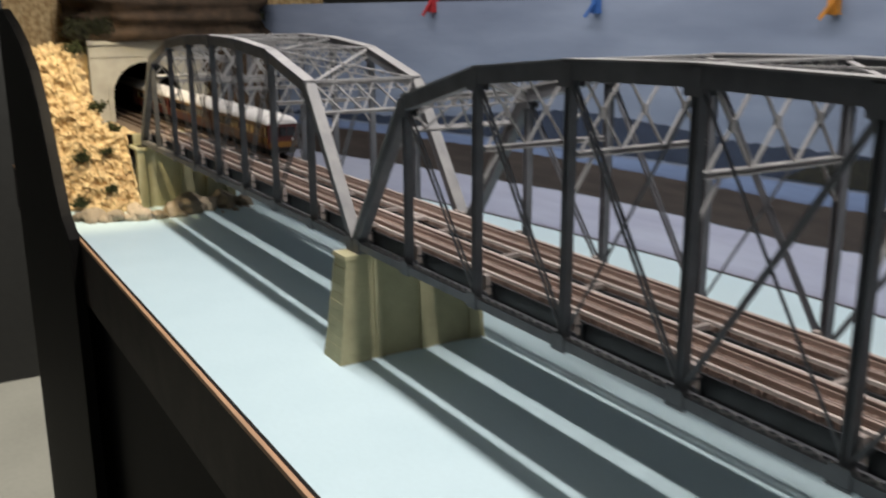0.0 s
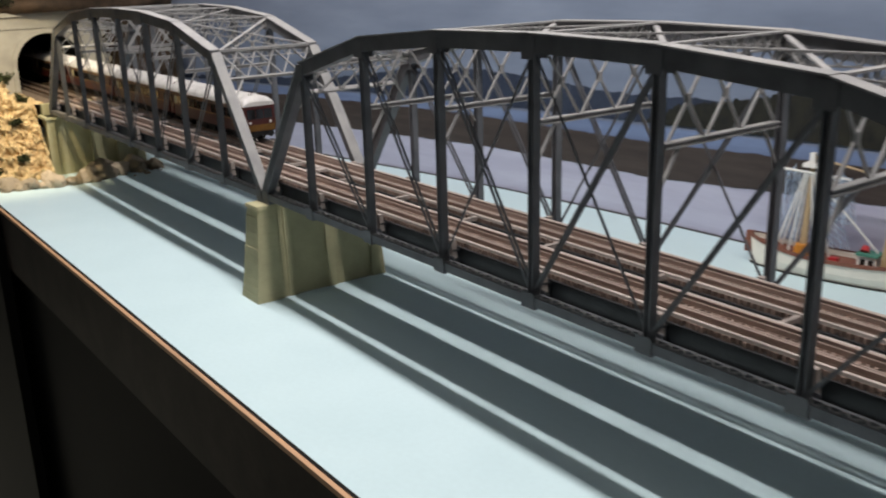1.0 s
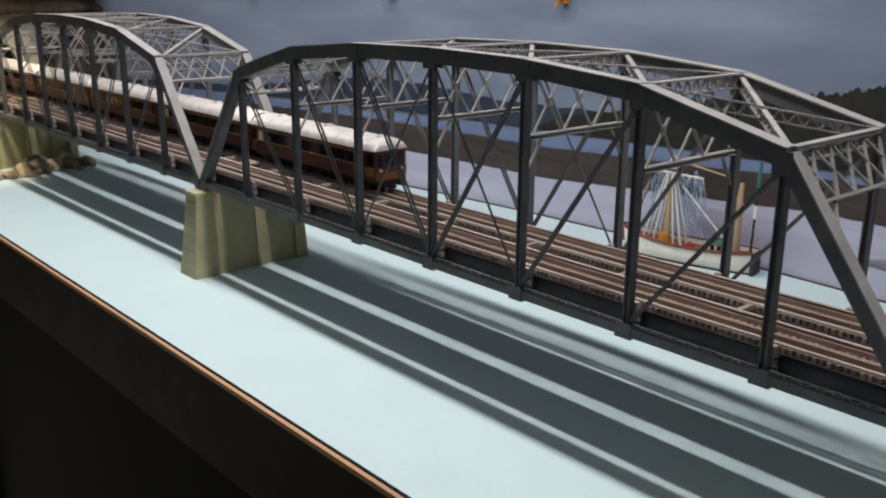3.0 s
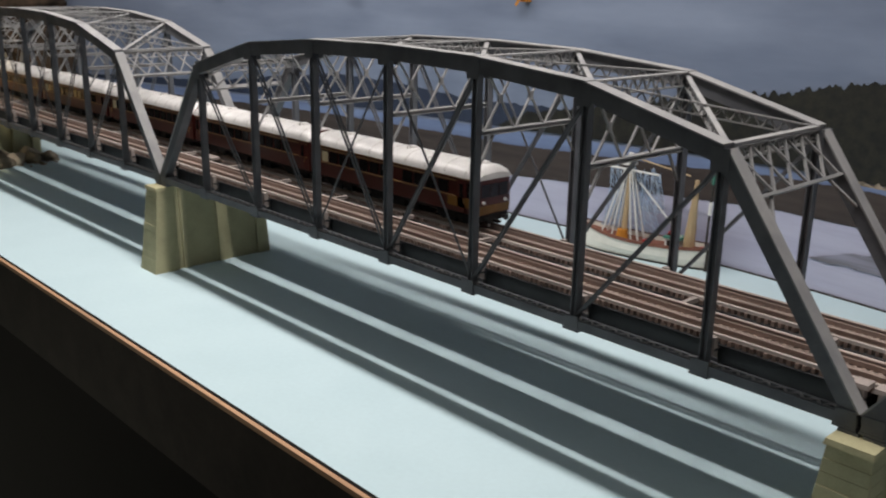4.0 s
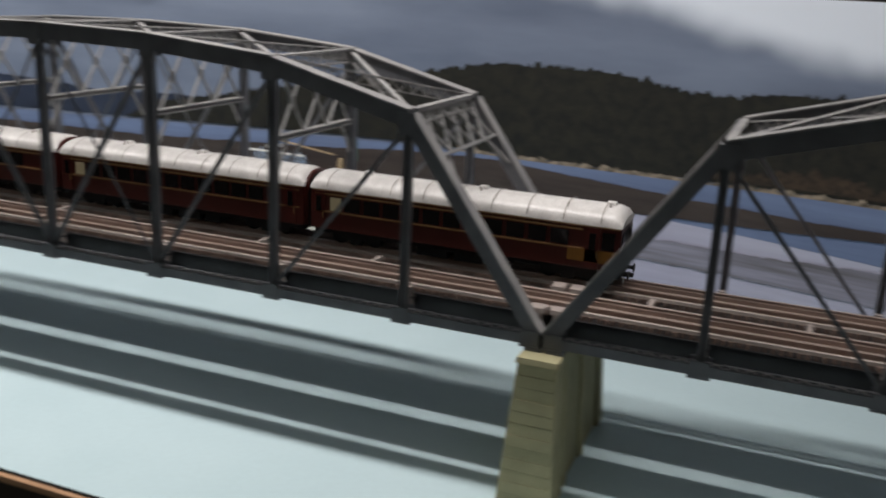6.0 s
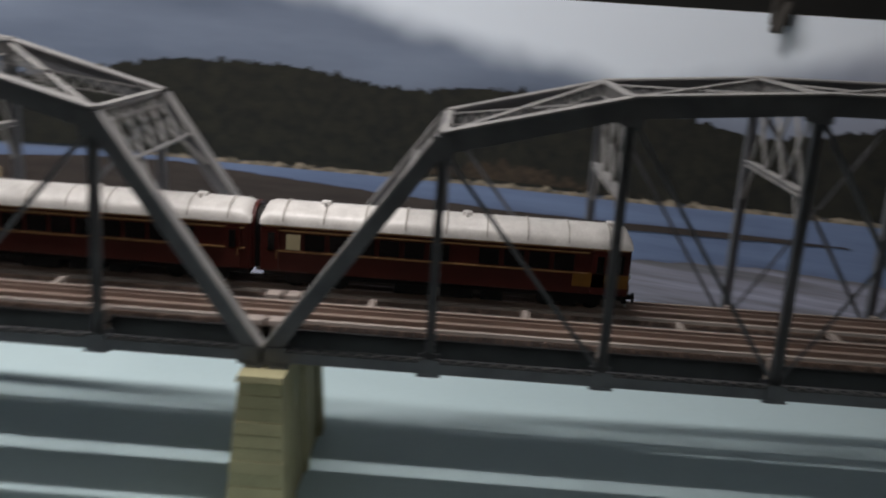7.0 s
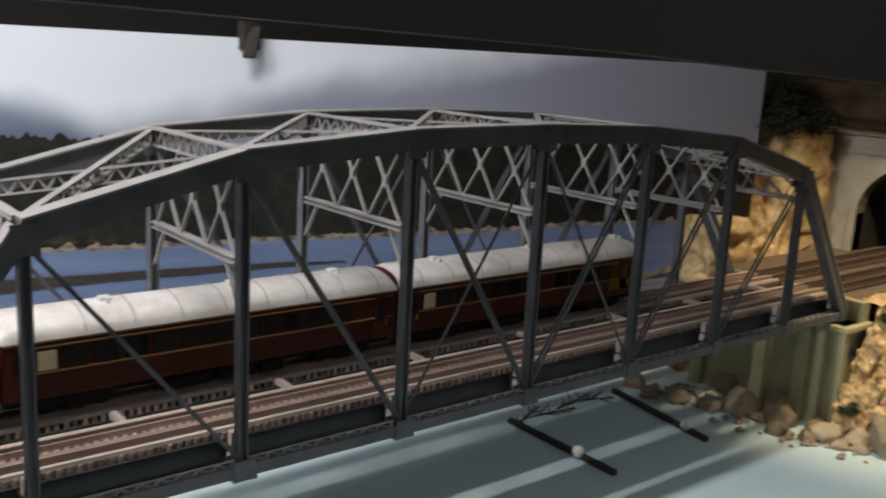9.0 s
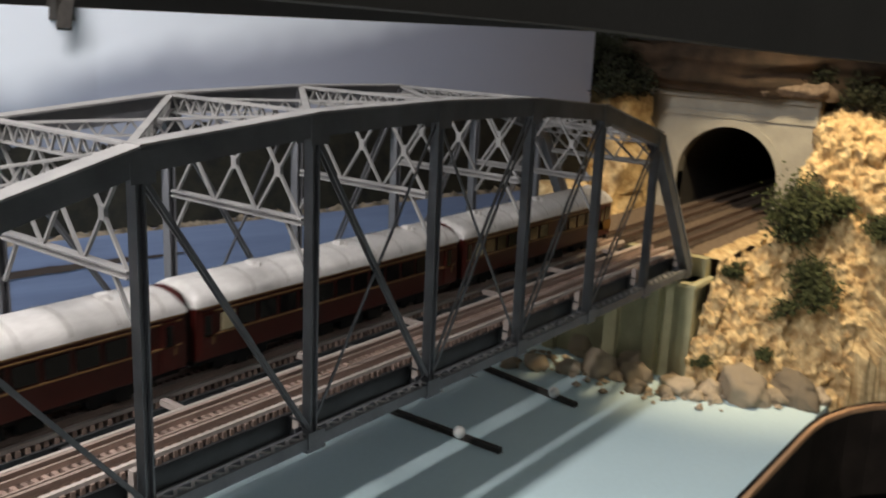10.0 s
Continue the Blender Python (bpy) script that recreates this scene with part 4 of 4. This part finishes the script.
for i, (x, y, r, n) in enumerate([(1.40, -0.045, 0.014, 500), (1.36, -0.075, 0.014, 500), (1.345, -0.045, 0.010, 300), (1.44, -0.06, 0.015, 500), (1.33, -0.085, 0.012, 400), (1.375, -0.03, 0.010, 300), (1.315, -0.05, 0.009, 300)]):
    shrub(0.66 - x, y, hill_height(x, y) + 0.002, r, n, 70 + i, LEAF, "low green scrub clump growing on the rocks")
for i, (x, y, z, r, n) in enumerate([(-0.83, -0.045, 0.225, 0.024, 1000), (-0.84, -0.01, 0.228, 0.026, 1000), (-0.84, 0.06, 0.228, 0.02, 800), (-0.83, 0.16, 0.222, 0.028, 1000), (-0.85, 0.22, 0.24, 0.028, 1000)]):
    shrub(x, y, z, r, n, 90 + i, LEAF_DARK, "dark foliage hanging over the tunnel rocks")


# ---------------- train ----------------
CAR, PITCH = 0.1975, 0.2030
Z_SIDE, Z_EAVE, Z_ROOF, HALF = 0.1055, 0.1320, 0.1410, 0.0165
COACH_RAIL, LIFT = 0.0957, RAIL_TOP - 0.0957


def coach(lead, label):
    """One coach, its front at the origin and its body towards -x; z is measured from the layout's water."""
    c = thing("passenger_coach", label, "railway coach", "train")
    n = CAR
    k = Kit().box(-n, 0, -HALF, HALF, Z_SIDE, Z_EAVE)
    part("body", k, MAROON, c, "maroon painted coach body", bevel=0.0006)
    rows = []
    for x, f in ((-n - 0.0004, 0.55), (-n + 0.0012, 0.9), (-n + 0.004, 1.0), (-0.006, 1.0), (-0.002, 0.86), (0.0004, 0.45)):
        rows.append([(x, (HALF + 0.0007) * math.cos(a), Z_EAVE - 0.0008 + (Z_ROOF - Z_EAVE + 0.0008) * f * math.sin(a) ** 0.8) for a in np.linspace(0, math.pi, 15)])
    k = Kit().sheet(rows)
    k.add(rows[0], [tuple(range(15))])
    k.add(rows[-1], [tuple(range(15))[::-1]])
    part("roof", k, ROOF, c, "white curved coach roof", smooth=True)
    for i in range(9):
        x = -0.012 - i * (n - 0.024) / 8
        k = Kit()
        rr = [(HALF + 0.0012) * math.cos(a) for a in np.linspace(0.12, math.pi - 0.12, 13)]
        rz = [Z_EAVE - 0.0006 + (Z_ROOF - Z_EAVE + 0.0013) * math.sin(a) ** 0.8 for a in np.linspace(0.12, math.pi - 0.12, 13)]
        k.sheet([[(x - 0.0004, y, z) for y, z in zip(rr, rz)], [(x + 0.0004, y, z) for y, z in zip(rr, rz)]])
        part("roof_seam", k, ROOF_SEAM, c, "grimy roof seam")
    for x in ((-0.030, -0.088, -0.150) if not lead else (-0.010, -0.088, -0.165)):
        part("roof_vent", Kit().box(x - 0.003, x + 0.003, -0.003, 0.003, Z_ROOF - 0.0006, Z_ROOF + 0.0016, 0.0006).tube((x, -0.005, Z_ROOF - 0.001), (x, -0.005, Z_ROOF + 0.002), 0.0012, 0.0010), ROOF, c)
    zw0, zw1 = 0.1185, 0.1270
    for s in (-1, 1):
        y = s * HALF
        lo, hi = sorted((y + s * 0.0001, y + s * 0.0007))
        slots = [-0.030 - i * 0.0133 for i in range(11)]
        for i, x in enumerate(slots):
            if i in (4,) and lead:
                continue
            part("window", Kit().box(x - 0.0105, x, lo, hi, zw0, zw1), GLASS, c, "dark coach window")
        part("window_panel", Kit().box(-n + 0.014, -n + 0.0215, lo, hi, zw0 - 0.0003, zw1 - 0.0005), CREAM, c, "cream blind in a coach window")
        for z in (0.1172, 0.1284):
            part("lining_stripe", Kit().box(-n + 0.003, -0.022 if lead else -0.003, lo, hi, z - 0.00035, z + 0.00035), GOLD, c, "thin buff lining stripe")
        part("lining_stripe", Kit().box(-n + 0.001, -0.001, lo, hi, Z_EAVE - 0.0016, Z_EAVE - 0.0010), GOLD, c, "thin buff lining stripe")
        for x in ((-n + 0.0035, -0.012) if not lead else (-n + 0.0035, -0.0185)):
            d = part("door", Kit().box(x - 0.0015, x + 0.0065, lo, hi, Z_SIDE + 0.001, Z_EAVE - 0.002), MAROON, c, "maroon coach door")
            dl, dh = sorted((y + s * 0.0006, y + s * 0.0011))
            part("door_window", Kit().box(x + 0.0007, x + 0.0043, dl, dh, zw0 - 0.001, zw1), GLASS, d)
            part("handle", Kit().box(x + 0.0052, x + 0.0057, dl, dh, 0.113, 0.1165), GOLD, d, "brass handle")
        if lead:
            part("warning_panel", Kit().box(-0.030, -0.0006, lo, hi, 0.1100, 0.1172), YELLOW, c, "worn yellow warning panel")
            part("cab_window", Kit().box(-0.0105, -0.0035, lo, sorted((y + s * 0.0001, y + s * 0.0009))[1] if s > 0 else hi, zw0 - 0.0005, zw1 + 0.001), GLASS, c)
    k = Kit().box(-n + 0.001, -0.001, -0.0125, 0.0125, 0.1020, Z_SIDE)
    for i, (a, b) in enumerate(((-0.125, -0.105), (-0.100, -0.082), (-0.078, -0.066))):
        k.box(a, b, -0.0135, 0.0135, 0.0975, 0.1025, 0.0004)
    part("underframe", k, UNDER, c, "black underframe with equipment boxes")
    for bx in (-0.030, -n + 0.030):
        k = Kit()
        for s in (-1, 1):
            k.box(bx - 0.017, bx + 0.017, s * 0.0108 - 0.0008, s * 0.0108 + 0.0008, 0.0985, 0.1020)
            k.box(bx - 0.004, bx + 0.004, s * 0.0112 - 0.0010, s * 0.0112 + 0.0010, 0.0968, 0.1022)
        bg = part("bogie", k.box(bx - 0.003, bx + 0.003, -0.0105, 0.0105, 0.099, 0.1025), UNDER, c, "black bogie frame")
        for ax in (bx - 0.012, bx + 0.012):
            k = Kit()
            for s in (-1, 1):
                k.tube((ax, s * 0.0070, COACH_RAIL + 0.0055), (ax, s * 0.0095, COACH_RAIL + 0.0055), 0.0055, 0.0055, 14)
            k.tube((ax, -0.008, COACH_RAIL + 0.0055), (ax, 0.008, COACH_RAIL + 0.0055), 0.0010, 0.0010, 6)
            part("wheelset", k, UNDER, bg)
    k = Kit()
    for s in (-1, 1):
        k.tube((0, s * 0.0085, 0.1030), (0.0042, s * 0.0085, 0.1030), 0.0012, 0.0012, 8)
        k.tube((0.0042, s * 0.0085, 0.1030), (0.0050, s * 0.0085, 0.1030), 0.0027, 0.0027, 10)
    k.box(-0.002, 0.0005, -0.0140, 0.0140, 0.1010, 0.1058)
    if lead:
        part("buffer_beam", k, UNDER, c, "black buffer beam with round buffers")
        for a, b in ((-0.0135, -0.0048), (-0.0040, 0.0040), (0.0048, 0.0135)):
            part("cab_window", Kit().box(-0.0002, 0.0006, a, b, 0.1185, 0.1280), GLASS, c, "dark cab window")
        part("warning_panel", Kit().box(-0.0002, 0.0005, -0.0155, 0.0155, 0.1065, 0.1125), YELLOW, c, "worn yellow warning panel")
        for y in (-0.011, 0.011):
            part("marker_light", Kit().tube((0.0004, y, 0.1150), (0.0016, y, 0.1150), 0.0014, 0.0012, 10), WHITE, c, "white marker lamp")
        part("coupling", Kit().box(0.0, 0.006, -0.0015, 0.0015, 0.1000, 0.1020), UNDER, c)
        part("hose", Kit().tube((0.001, -0.006, 0.103), (0.0016, -0.006, 0.097), 0.0007, 0.0007, 6), WHITE, c, "pale brake hose")
    else:
        hood = [(-0.0142, 0.1060), (0.0142, 0.1060)] + [(0.0142 * math.cos(a), 0.1310 + 0.0092 * math.sin(a)) for a in np.linspace(0, math.pi, 11)]
        part("gangway", Kit().run(hood, -0.0002, 0.0018), MAROON, c, "dark maroon gangway hood")
        part("gangway", Kit().run([(y * 0.86, 0.1060 + (z - 0.1060) * 0.94) for y, z in hood], 0.0018, 0.0052), UNDER, c, "black gangway bellows")
    part("coupling", Kit().box(-n - 0.0050, -n, -0.0030, -0.0005, 0.1015, 0.1045), WHITE, c, "pale coupling plate")
    return c


COACHES = [coach(True, "maroon leading coach with white roof and yellow cab end")]
second = coach(False, "maroon passenger coach with a white roof and dark windows")
COACHES.append(second)
for i in range(5):
    COACHES.append(copy_thing(second, pose(0, 0, 0)))


# ---------------- boat ----------------
def fishing_boat(where):
    b = thing("fishing_boat", "white model fishing boat with masts and blue nets", "boat", where=where)
    L, H = 0.066, 0.0165
    rows = []
    for u in np.linspace(-1, 1, 25):
        x = L * u
        w = 0.0185 * (1 - abs(u) ** 2.6) ** 0.75 if u < 0 else 0.0185 * (1 - 0.55 * u ** 3)
        sheer = 0.0180 + 0.008 * max(0, -u) ** 2 + 0.003 * max(0, u) ** 2
        rows.append((x - 0.004 * max(0, -u) ** 2, max(w, 0.0006), sheer))
    k = Kit().sheet([[(x * 0.97, -w * 0.72, 0.0), (x * 0.985, -w * 0.92, s * 0.45), (x, -w, s), (x, -w * 0.93, s), (x, -w * 0.9, s - 0.004), (x, w * 0.9, s - 0.004), (x, w * 0.93, s), (x, w, s), (x * 0.985, w * 0.92, s * 0.45), (x * 0.97, w * 0.72, 0.0)] for x, w, s in rows])
    e = rows[-1]
    k.add([(e[0] * 0.97, -e[1] * 0.72, 0), (e[0] * 0.985, -e[1] * 0.92, e[2] * 0.45), (e[0], -e[1], e[2]), (e[0], e[1], e[2]), (e[0] * 0.985, e[1] * 0.92, e[2] * 0.45), (e[0] * 0.97, e[1] * 0.72, 0)], [(0, 1, 2, 3, 4, 5)])
    part("hull", k, HULL, b, "cream white hull", smooth=False)
    for s in (-1, 1):
        part("gunwale", Kit().sheet([[(x, s * (w - 0.0006), z - 0.0018) for x, w, z in rows], [(x, s * (w + 0.0008), z - 0.0018) for x, w, z in rows], [(x, s * (w + 0.0008), z + 0.0012) for x, w, z in rows], [(x, s * (w - 0.0006), z + 0.0012) for x, w, z in rows]]), HULL_TRIM, b, "brown gunwale rail")
        part("waterline", Kit().sheet([[(x * 0.971, s * (w * 0.72 + 0.0005), 0.0002) for x, w, z in rows], [(x * 0.976, s * (w * 0.79 + 0.0008), 0.0022) for x, w, z in rows]]), STICK, b, "dark waterline stripe")
    part("deck", Kit().sheet([[(x, -w * 0.9, z - 0.0038) for x, w, z in rows], [(x, w * 0.9, z - 0.0038) for x, w, z in rows]]), HULL_TRIM, b, "brown deck")
    part("bow_post", Kit().box(-0.073, -0.066, -0.003, 0.003, 0.010, 0.0270, 0.0008), HULL_TRIM, b, "dark red bow block")
    part("transom", Kit().box(0.0645, 0.0680, -0.0105, 0.0105, 0.0004, 0.0200, 0.0006), STICK, b, "black transom")
    k = Kit().tube((-0.024, 0, 0.012), (-0.021, 0, 0.088), 0.0036, 0.0017, 10)
    part("main_mast", k, MASTWOOD, b, "tan main mast")
    part("winch", Kit().tube((-0.024, -0.003, 0.011), (-0.024, -0.003, 0.024), 0.0070, 0.0050, 12), ORANGE, b, "orange winch drum")
    for x0, x1 in ((-0.046, -0.026), (-0.004, -0.019), (-0.034, -0.024), (-0.012, -0.021)):
        for y in (-0.008, 0.008):
            part("stay_pole", Kit().tube((x0, y, 0.012), (x1, y * 0.3, 0.082), 0.0010, 0.0008, 6), WHITE, b, "thin white stay pole")
    part("yard", Kit().tube((-0.050, -0.003, 0.083), (0.010, -0.003, 0.080), 0.0012, 0.0010, 6), WHITE, b, "white yard")
    part("yard", Kit().tube((-0.022, 0, 0.094), (0.040, 0, 0.083), 0.0009, 0.0008, 6), MASTWOOD, b, "tan spar")
    part("masthead", Kit().box(-0.028, -0.016, -0.006, 0.006, 0.086, 0.089, 0.0006).box(-0.024, -0.019, -0.003, 0.003, 0.088, 0.097, 0.0006), WHITE, b, "white masthead platform")
    q = random.Random(2)
    for x0, x1, drop, spread in ((-0.048, -0.030, 0.060, 1.25), (-0.014, 0.012, 0.040, 1.0), (-0.034, -0.008, 0.060, 2.4)):
        k = Kit()
        nrm = []
        for j in range(10):
            v = j / 9
            cx = (x0 + x1) / 2
            wd = (x1 - x0) / 2 * (0.70 + (spread - 0.70) * v)
            nrm.append([(cx + wd * (i / 5 - 1), 0.007 + 0.003 * v + 0.003 * math.sin(i * 1.7 + j * 0.5) + q.uniform(-0.001, 0.001), 0.0815 - drop * v - 0.003 * math.sin(i * 0.9) * (1 - v)) for i in range(11)])
        for j in range(9):
            for i in range(11):
                k.bar(nrm[j][i], nrm[j + 1][i], 0.0004, 0.0003, (0, 1, 0))
                if i < 10:
                    k.bar(nrm[j][i], nrm[j + 1][i + 1], 0.0004, 0.0003, (0, 1, 0))
        part("net", k, NET, b, "hanging pale blue fishing net")
        part("net_cloth", Kit().sheet([[(x, y + 0.0006, z) for x, y, z in row] for row in nrm]), CLOTH, b, "milky translucent net cloth", smooth=True)
    part("boom", Kit().tube((-0.010, 0, 0.070), (0.036, 0, 0.026), 0.0008, 0.0007, 6), WHITE, b, "white boom")
    part("mizzen_mast", Kit().tube((0.044, 0, 0.014), (0.047, 0, 0.080), 0.0062, 0.0020, 10), MASTWOOD, b, "tan furled mizzen mast")
    wh = part("wheelhouse", Kit().box(0.022, 0.037, -0.007, 0.007, 0.011, 0.0240, 0.0006), WHITE, b, "small white wheelhouse")
    part("roof", Kit().box(0.0205, 0.0385, -0.0082, 0.0082, 0.0240, 0.0256, 0.0004), GREEN, wh, "green wheelhouse roof")
    for x in (0.0245, 0.0310):
        part("window", Kit().box(x, x + 0.0040, -0.0073, -0.0066, 0.0165, 0.0215), GLASS, wh)
    part("lifebuoy", Kit().tube((0.026, -0.002, 0.0256), (0.026, 0.002, 0.0285), 0.0035, 0.0030, 10), RED, b, "red lifebuoy")
    for x, y in ((0.004, -0.006), (0.054, -0.004), (0.058, 0.003)):
        part("fish_crate", Kit().box(x - 0.004, x + 0.004, y - 0.003, y + 0.003, 0.011, 0.0185, 0.0004), RED, b, "red fish crate")
    k = Kit().tube((0.0605, 0, 0.012), (0.0625, 0, 0.100), 0.0013, 0.0011, 8)
    part("stern_pole", k, STICK, b, "black stern pole")
    part("pole_band", Kit().tube((0.0620, 0, 0.078), (0.0625, 0, 0.099), 0.0018, 0.0016, 8), GREEN, b, "green band")
    part("pole_band", Kit().tube((0.0614, 0, 0.050), (0.0617, 0, 0.062), 0.0018, 0.0018, 8), WHITE, b, "white band")
    return b


fishing_boat(pose(0.281, 0.386, 0.0, 0, 0, 11) @ Matrix.Diagonal((1.05, 1.0, 1.10, 1.0)))


# ---------------- small things ----------------
def boom_stick(a, b, f, name="floating_boom"):
    t = thing(name, "dark floating timber boom with a white float", "boom", "floating booms")
    a, b = Vector(a), Vector(b)
    part("timber", Kit().bar(a, b, 0.0042, 0.0036), STICK, t)
    c = a.lerp(b, f)
    bm = bmesh.new()
    bmesh.ops.create_uvsphere(bm, u_segments=14, v_segments=9, radius=0.0042)
    me = bpy.data.meshes.new("float")
    bm.to_mesh(me)
    bm.free()
    me.materials.append(WHITE)
    me.shade_smooth()
    o = part("float", me, WHITE, t, "white float")
    o.location = c + Vector((-0.002, -0.003, 0.0035))
    return t


BOOMS = [((1.108, 0.128, 0.002), (1.107, 0.025, 0.002), 0.66), ((1.225, 0.130, 0.002), (1.207, 0.026, 0.002), 0.78)]
for a, b, f in BOOMS:
    boom_stick(a, b, f)


def driftwood(x, y, turn, length):
    """A bundle of thin dead twigs afloat."""
    d = thing("drift_branch", "thin dark branch with pale twig ends afloat by the booms", "branch", "drift branches", pose(x, y, 0.0, 0, 0, turn))
    q = random.Random(int(x * 1e4))
    part("stem", Kit().tube((-length / 2, 0, 0.0012), (length / 2, 0.002, 0.0016), 0.0008, 0.0005, 6), STICK, d)
    for i in range(6):
        u = q.uniform(-0.45, 0.4) * length
        a, s = q.uniform(0.4, 1.2), q.choice((-1, 1))
        e = (u + 0.012 * math.cos(a), s * 0.012 * math.sin(a), q.uniform(0.001, 0.006))
        part("twig", Kit().tube((u, 0.001, 0.0014), e, 0.0006, 0.0003, 5), STICK, d)
    for i in range(2):
        u = q.uniform(-0.5, 0.5) * length
        part("chip", Kit().box(u, u + 0.004, 0.002, 0.0045, 0.0002, 0.0022, 0.0004), PALE, d, "pale wood chip")
    return d


for x, y, turn, length in ((1.128, 0.128, 20, 0.040), (1.150, 0.122, -12, 0.036), (1.178, 0.130, 8, 0.045), (1.200, 0.124, -25, 0.030)):
    driftwood(x, y, turn, length)


def clip(x, z, material, label, s=1.0):
    y = back_y(x)
    c = thing("spring_clip", label, "clip", "backdrop clips", pose(x, y - 0.004, z, 0, 0, 0))
    part("jaw", Kit().box(-0.005 * s, 0.005 * s, -0.003, 0.010, -0.008 * s, 0.010, 0.001), material, c)
    part("lever", Kit().bar((0.003, -0.002, 0.006), (-0.006, -0.010, -0.012 * s), 0.007 * s, 0.003), material, c)
    return c


clip(-0.485, 0.262, RED, "red plastic spring clip holding the backdrop")
clip(-0.205, 0.260, BLUECLIP, "blue plastic spring clip holding the backdrop")
clip(0.076, 0.258, ORANGE, "orange plastic spring clip holding the backdrop")
clip(0.981, 0.270, STICK, "black spring clip holding the backdrop", 1.3)


# ---------------- movement ----------------
def front(t):
    return -0.3325 + 0.1815 * t - 0.0019 * t * t


def motions():
    times = [0.0, 1.0, 2.0, 3.0, 4.0, 5.0, 6.0, 7.0, 8.0, 9.0, 10.0]
    for i, c in enumerate(COACHES):
        walk(c, [(t, pose(front(t) - i * PITCH, TRACKS[1], LIFT)) for t in times])


motions()
